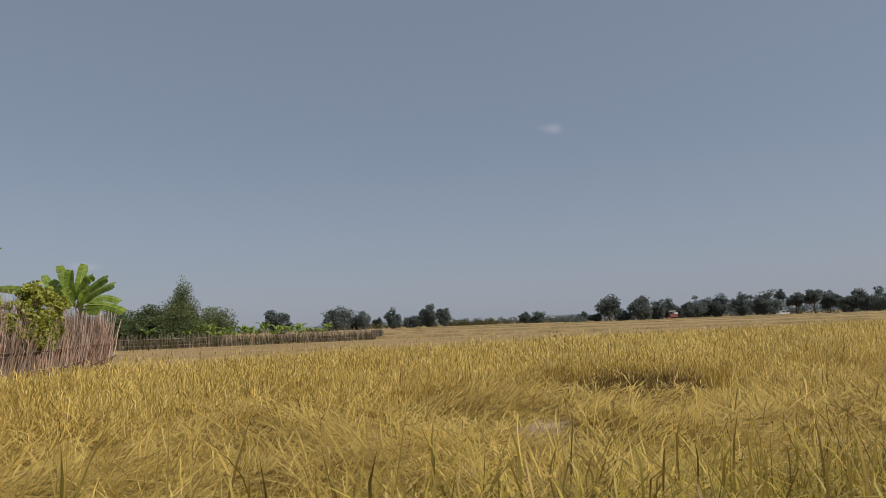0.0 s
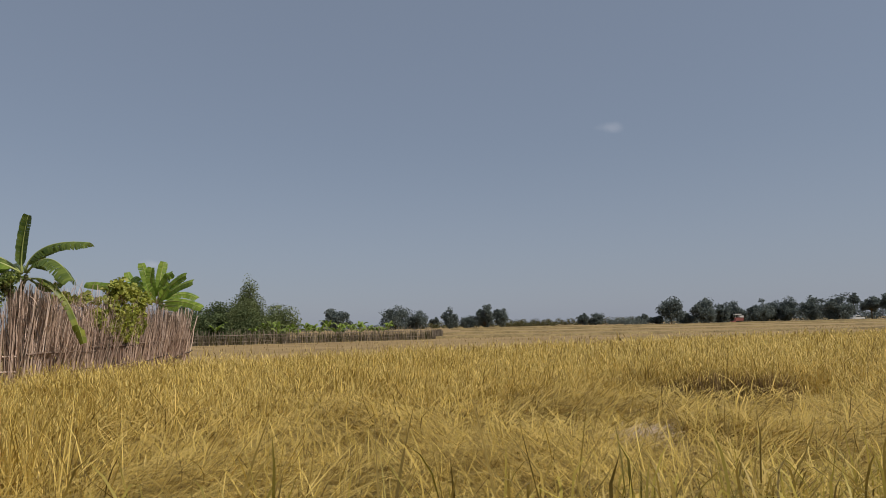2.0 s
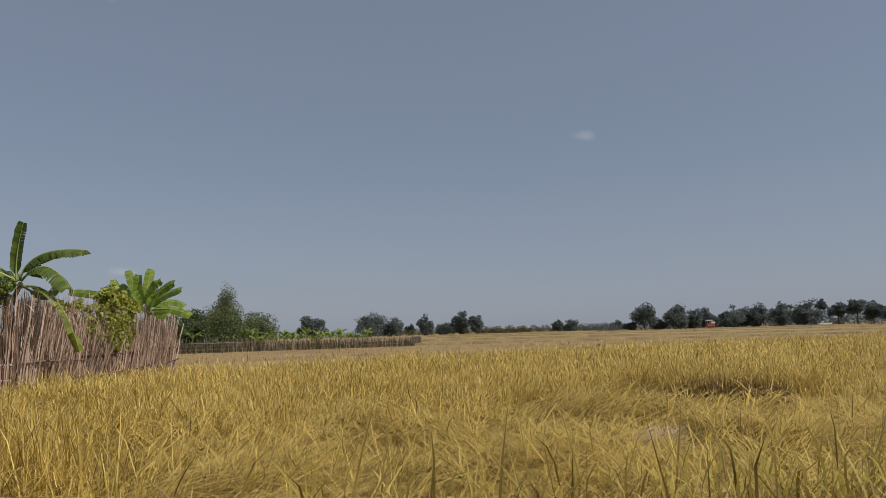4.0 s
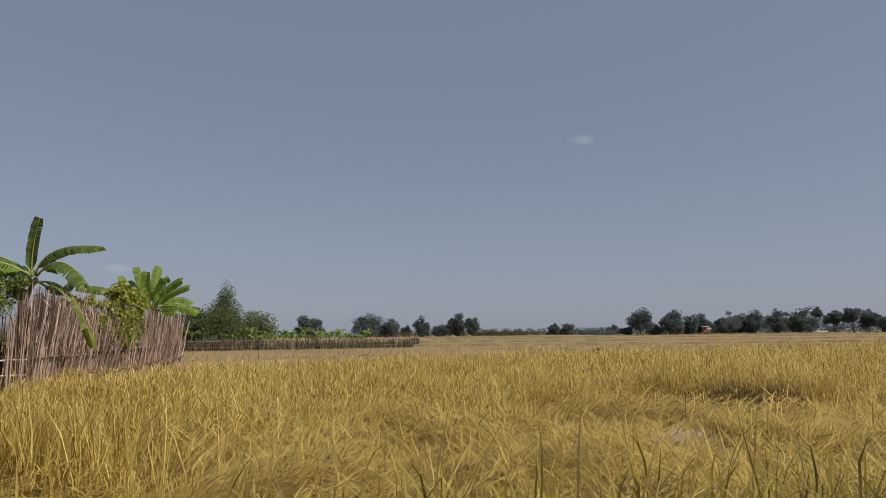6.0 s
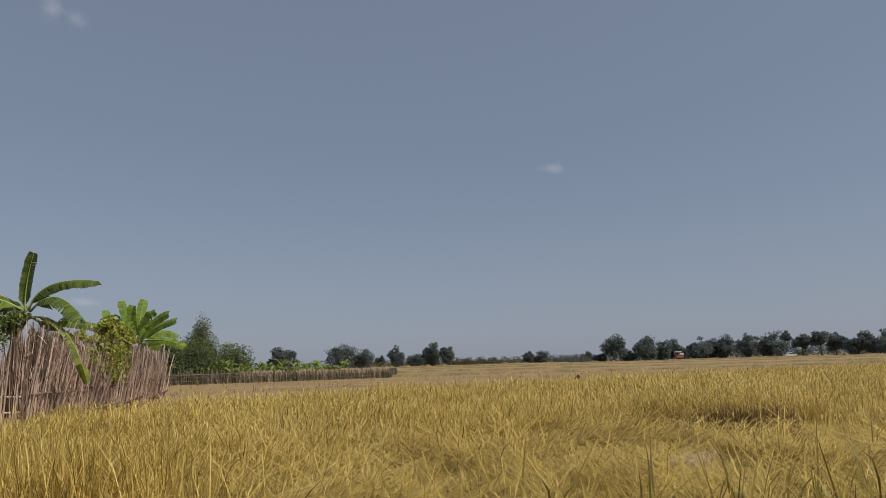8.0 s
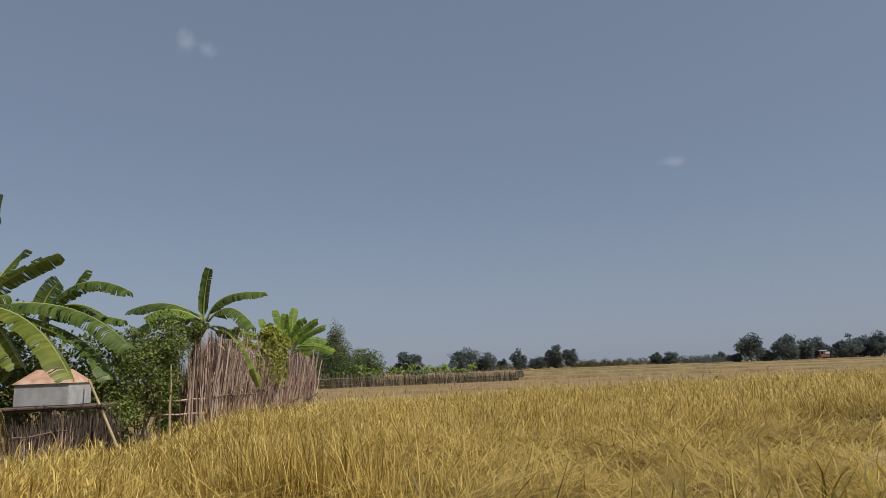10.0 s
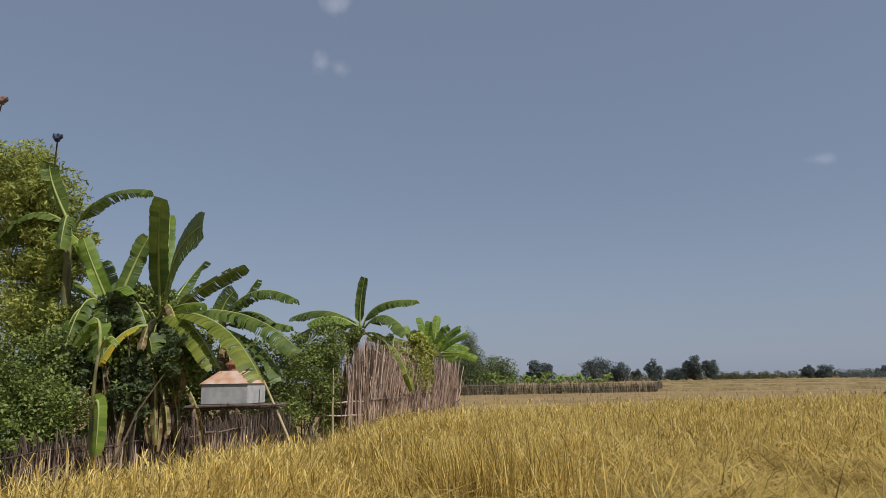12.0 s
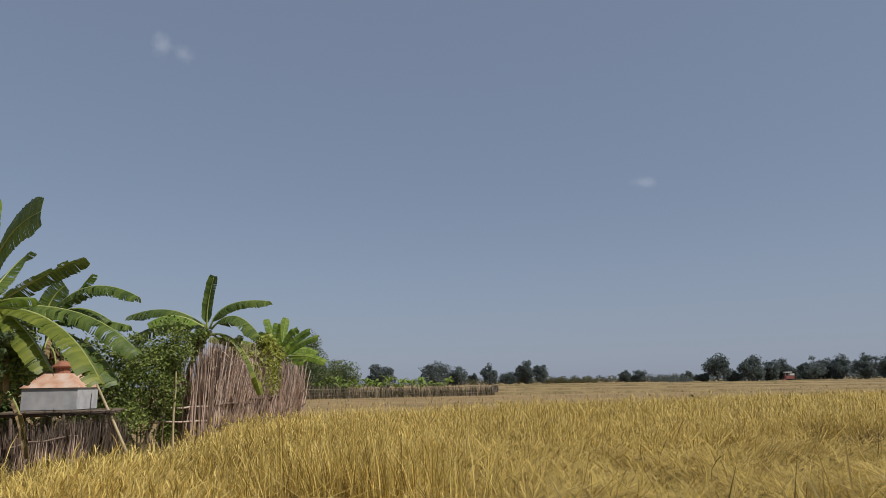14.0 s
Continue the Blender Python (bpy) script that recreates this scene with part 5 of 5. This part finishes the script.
# ---------------------------------------------------------------- box on its table
def hut_box():
    """Sheet-metal bin with a hipped rusty roof and a small cap."""
    m = pose(-11.05, 11.62, 0.985, 0, 0, 6)
    ob = thing("metal_bin", (-11.02, 11.62, 0.985), "grey sheet-metal bin with a rusty hipped lid on a table", "bin")
    v, f = turned(box_piece(-0.5, 0.5, -0.42, 0.42, 0.0, 0.40, 0.01), m)
    part("body", mesh_data("body", v, f, M_sheet), ob)
    a, b = (0.53, 0.45, 0.40), (0.24, 0.18, 0.66)
    ring = [(-a[0], -a[1], a[2]), (a[0], -a[1], a[2]), (a[0], a[1], a[2]), (-a[0], a[1], a[2]), (-b[0], -b[1], b[2]), (b[0], -b[1], b[2]), (b[0], b[1], b[2]), (-b[0], b[1], b[2])]
    faces = [(0, 1, 5, 4), (1, 2, 6, 5), (2, 3, 7, 6), (3, 0, 4, 7), (4, 5, 6, 7), (3, 2, 1, 0)]
    part("lid", mesh_data("lid", [m @ Vector(p) for p in ring], faces, M_rust), ob, "rust-stained hipped lid")
    v, f = tube([m @ Vector(p) for p in ((0, 0, 0.63), (0, 0, 0.76), (0, 0, 0.79), (0, 0, 0.9))], [0.14, 0.13, 0.2, 0.05], 12)
    part("cap", mesh_data("cap", v, f, M_cap), ob, "red-brown vent cap")


hut_box()


def stick_table():
    ob = thing("stick_table", (-10.9, 11.5, 0), "rough stick table with forked legs by the garden", "table")
    m = pose(-10.95, 11.5, 0, 0, 0, 24)
    for i in range(16):
        y = -0.55 + 1.1 * i / 15
        v, f = tube([m @ Vector((-0.85, y, 0.955)), m @ Vector((0, y + 0.02 * math.sin(i), 0.962)), m @ Vector((0.95 + 0.08 * math.sin(3 * i), y, 0.955))], [0.024, 0.022, 0.018], 6)
        part("slat", mesh_data("slat", v, f, M_dry_twig), ob)
    for j, (x, y) in enumerate(((-0.7, -0.5), (0.12, -0.52), (0.8, -0.5), (-0.7, 0.5), (0.8, 0.5))):
        v, f = tube([m @ Vector((x, y, -0.05)), m @ Vector((x + 0.03, y, 0.5)), m @ Vector((x, y, 0.93))], [0.034, 0.03, 0.028], 7)
        part("leg", mesh_data("leg", v, f, M_stick_dark, True), ob)
    g = np.random.default_rng(31)
    k = 260
    tw = blades("loose_brush", g.uniform(-11.9, -10.0, k), g.uniform(11.0, 12.0, k), g.uniform(0.9, 0.985, k), g.uniform(0.3, 0.8, k), g.normal(1.57, 0.05, k), g.normal(0, 0.06, k), g.normal(-0.3, 0.9, k), g.uniform(0.010, 0.02, k), M_dry_twig)
    part("loose_brush", tw, ob, "loose dry twigs on the table top", "stuff")
    for y in (-0.5, 0.5):
        v, f = tube([m @ Vector((-0.9, y, 0.91)), m @ Vector((0, y, 0.92)), m @ Vector((0.95, y, 0.91))], [0.03, 0.03, 0.025], 6)
        part("beam", mesh_data("beam", v, f, M_dry_twig, True), ob)


stick_table()
v, f = tube([(-9.22, 10.95, -0.02), (-9.85, 11.35, 0.75), (-10.44, 11.75, 1.43)], [0.028, 0.026, 0.02], 8)
tagged(new("leaning_bamboo_pole", mesh_data("leaning_bamboo_pole", v, f, M_bamboo, True)), "pale dry bamboo pole leaning against the table", "pole")


def bag_pole(name, base, top, at, mat, label, size):
    ob = thing(name, base, label, "pole")
    v, f = tube([base, Vector(base).lerp(Vector(top), 0.8) + Vector((-0.5, 0.5, -0.2)), top], [0.03, 0.02, 0.011], 6)
    part("stick", mesh_data("stick", v, f, M_stick_dark, True), ob)
    r = random.Random(3)
    bm = bmesh.new()
    bmesh.ops.create_icosphere(bm, subdivisions=2, radius=size)
    for w in bm.verts:
        w.co = Vector(at) + w.co * r.uniform(0.65, 1.25)
    me = bpy.data.meshes.new("bag")
    bm.to_mesh(me)
    bm.free()
    me.materials.append(mat)
    part("bag", me, ob)


bag_pole("bag_pole", (-13.6, 8.9, 0), (-11.86, 7.49, 5.36), (-11.86, 7.49, 5.39), M_rag, "tall stick with a dark blue plastic bag tied on", 0.075)
bag_pole("rag_pole", (-16.8, 8.5, 0), (-13.11, 7.49, 6.19), (-13.11, 7.49, 6.21), M_rag_red, "tall stick with a dull reddish brown rag tied on", 0.08)


# ---------------------------------------------------------------- machines far off
def wheel(parent, c, radius, width):
    c = Vector(c)
    w = Vector((0, width / 2, 0))
    v, f = tube([c - w, c - w * 0.6, c + w * 0.6, c + w], [radius * 0.86, radius, radius, radius * 0.86], 16)
    t = part("wheel", mesh_data("tyre", v, f, M_rubber), parent)
    v, f = tube([c - w * 1.1, c + w * 1.1], [radius * 0.5, radius * 0.5], 12)
    part("rim", mesh_data("rim", v, f, M_white), t)


def harvester(x, y):
    ob = thing("combine_harvester", (x, y, 0), "red combine harvester with a white canopy in the far field", "harvester")
    def add(name, b, mat, label=""):
        part(name, mesh_data(name, *b, mat), ob, label)
    add("body", box_piece(x - 1.6, x + 1.3, y - 0.8, y + 0.8, 0.7, 1.9, 0.1), M_red)
    add("grain_tank", box_piece(x - 0.2, x + 1.35, y - 0.85, y + 0.85, 1.9, 2.55, 0.05), M_white, "pale grain tank")
    add("canopy", box_piece(x - 1.7, x + 0.6, y - 0.9, y + 0.9, 2.85, 3.2, 0.08), M_white, "white sun canopy")
    for dx in (-1.6, -0.02):
        for dy in (-0.65, 0.65):
            add("canopy_post", box_piece(x + dx - 0.03, x + dx + 0.03, y + dy - 0.03, y + dy + 0.03, 1.85, 2.97), M_white)
    add("seat", box_piece(x - 1.0, x - 0.5, y - 0.25, y + 0.25, 1.75, 2.1, 0.04), M_rubber)
    add("header", box_piece(x - 2.7, x - 1.7, y - 1.1, y + 1.1, 0.2, 0.75, 0.06), M_red)
    add("track", box_piece(x - 1.4, x + 1.0, y - 0.9, y - 0.5, 0.0, 0.62, 0.2), M_rubber)
    add("track", box_piece(x - 1.4, x + 1.0, y + 0.5, y + 0.9, 0.0, 0.62, 0.2), M_rubber)


harvester(104.4, 253.5)


def pickup(x, y):
    ob = thing("pickup_truck", (x, y, 0), "small white pickup truck parked at the far field edge", "truck")
    part("body", mesh_data("body", *box_piece(x - 2.0, x + 2.0, y - 0.8, y + 0.8, 0.45, 1.0, 0.1), M_white), ob)
    part("cab", mesh_data("cab", *box_piece(x - 0.9, x + 0.6, y - 0.75, y + 0.75, 1.0, 1.65, 0.15), M_white), ob)
    part("side_window", mesh_data("side_window", *box_piece(x - 0.7, x + 0.4, y - 0.757, y - 0.747, 1.1, 1.5), M_glass), ob)
    for dx in (-1.3, 1.3):
        for dy in (-0.7, 0.7):
            wheel(ob, (x + dx, y + dy, 0.35), 0.35, 0.2)


pickup(128, 221)


# ---------------------------------------------------------------- earth and straw heaps
def heap(name, x, y, rx, ry, h, mat, seed, label, category, group=""):
    """A rounded, lumpy heap."""
    r = random.Random(seed)
    verts, faces = [], []
    rings, k = 6, 18
    for i in range(rings):
        t = i / (rings - 1)
        for j in range(k):
            a = 2 * math.pi * j / k
            q = math.cos(t * math.pi / 2) * (1 + r.uniform(-0.12, 0.12)) + 0.001
            verts.append((x + rx * q * math.cos(a), y + ry * q * math.sin(a), -0.04 + (h + 0.04) * math.sin(t * math.pi / 2) * (1 + r.uniform(-0.1, 0.1))))
    for i in range(rings - 1):
        for j in range(k):
            a, b = i * k + j, i * k + (j + 1) % k
            faces.append((a, b, b + k, a + k))
    faces.append(tuple(range((rings - 1) * k, rings * k)))
    tagged(new(name, mesh_data(name, verts, faces, mat, True)), label, category, group)


M_clod = material("brown_dry_clay", (0.19, 0.12, 0.075), (0.37, 0.25, 0.17), 12, 0.95, 0.6)
heap("clay_clod", 1.85, 7.3, 0.34, 0.26, 0.10, M_clod, 1, "clod of brown dry clay in the flattened straw", "clay clod")
for i, (hx, hy, hr) in enumerate(((3.5, 262, 1.5), (11.5, 270, 1.3), (17.5, 266, 1.5))):
    heap("straw_heap", hx, hy, hr, hr * 0.8, 0.9, M_bund, 10 + i, "tan straw heap standing on the harvested field", "straw heap", "straw heaps")
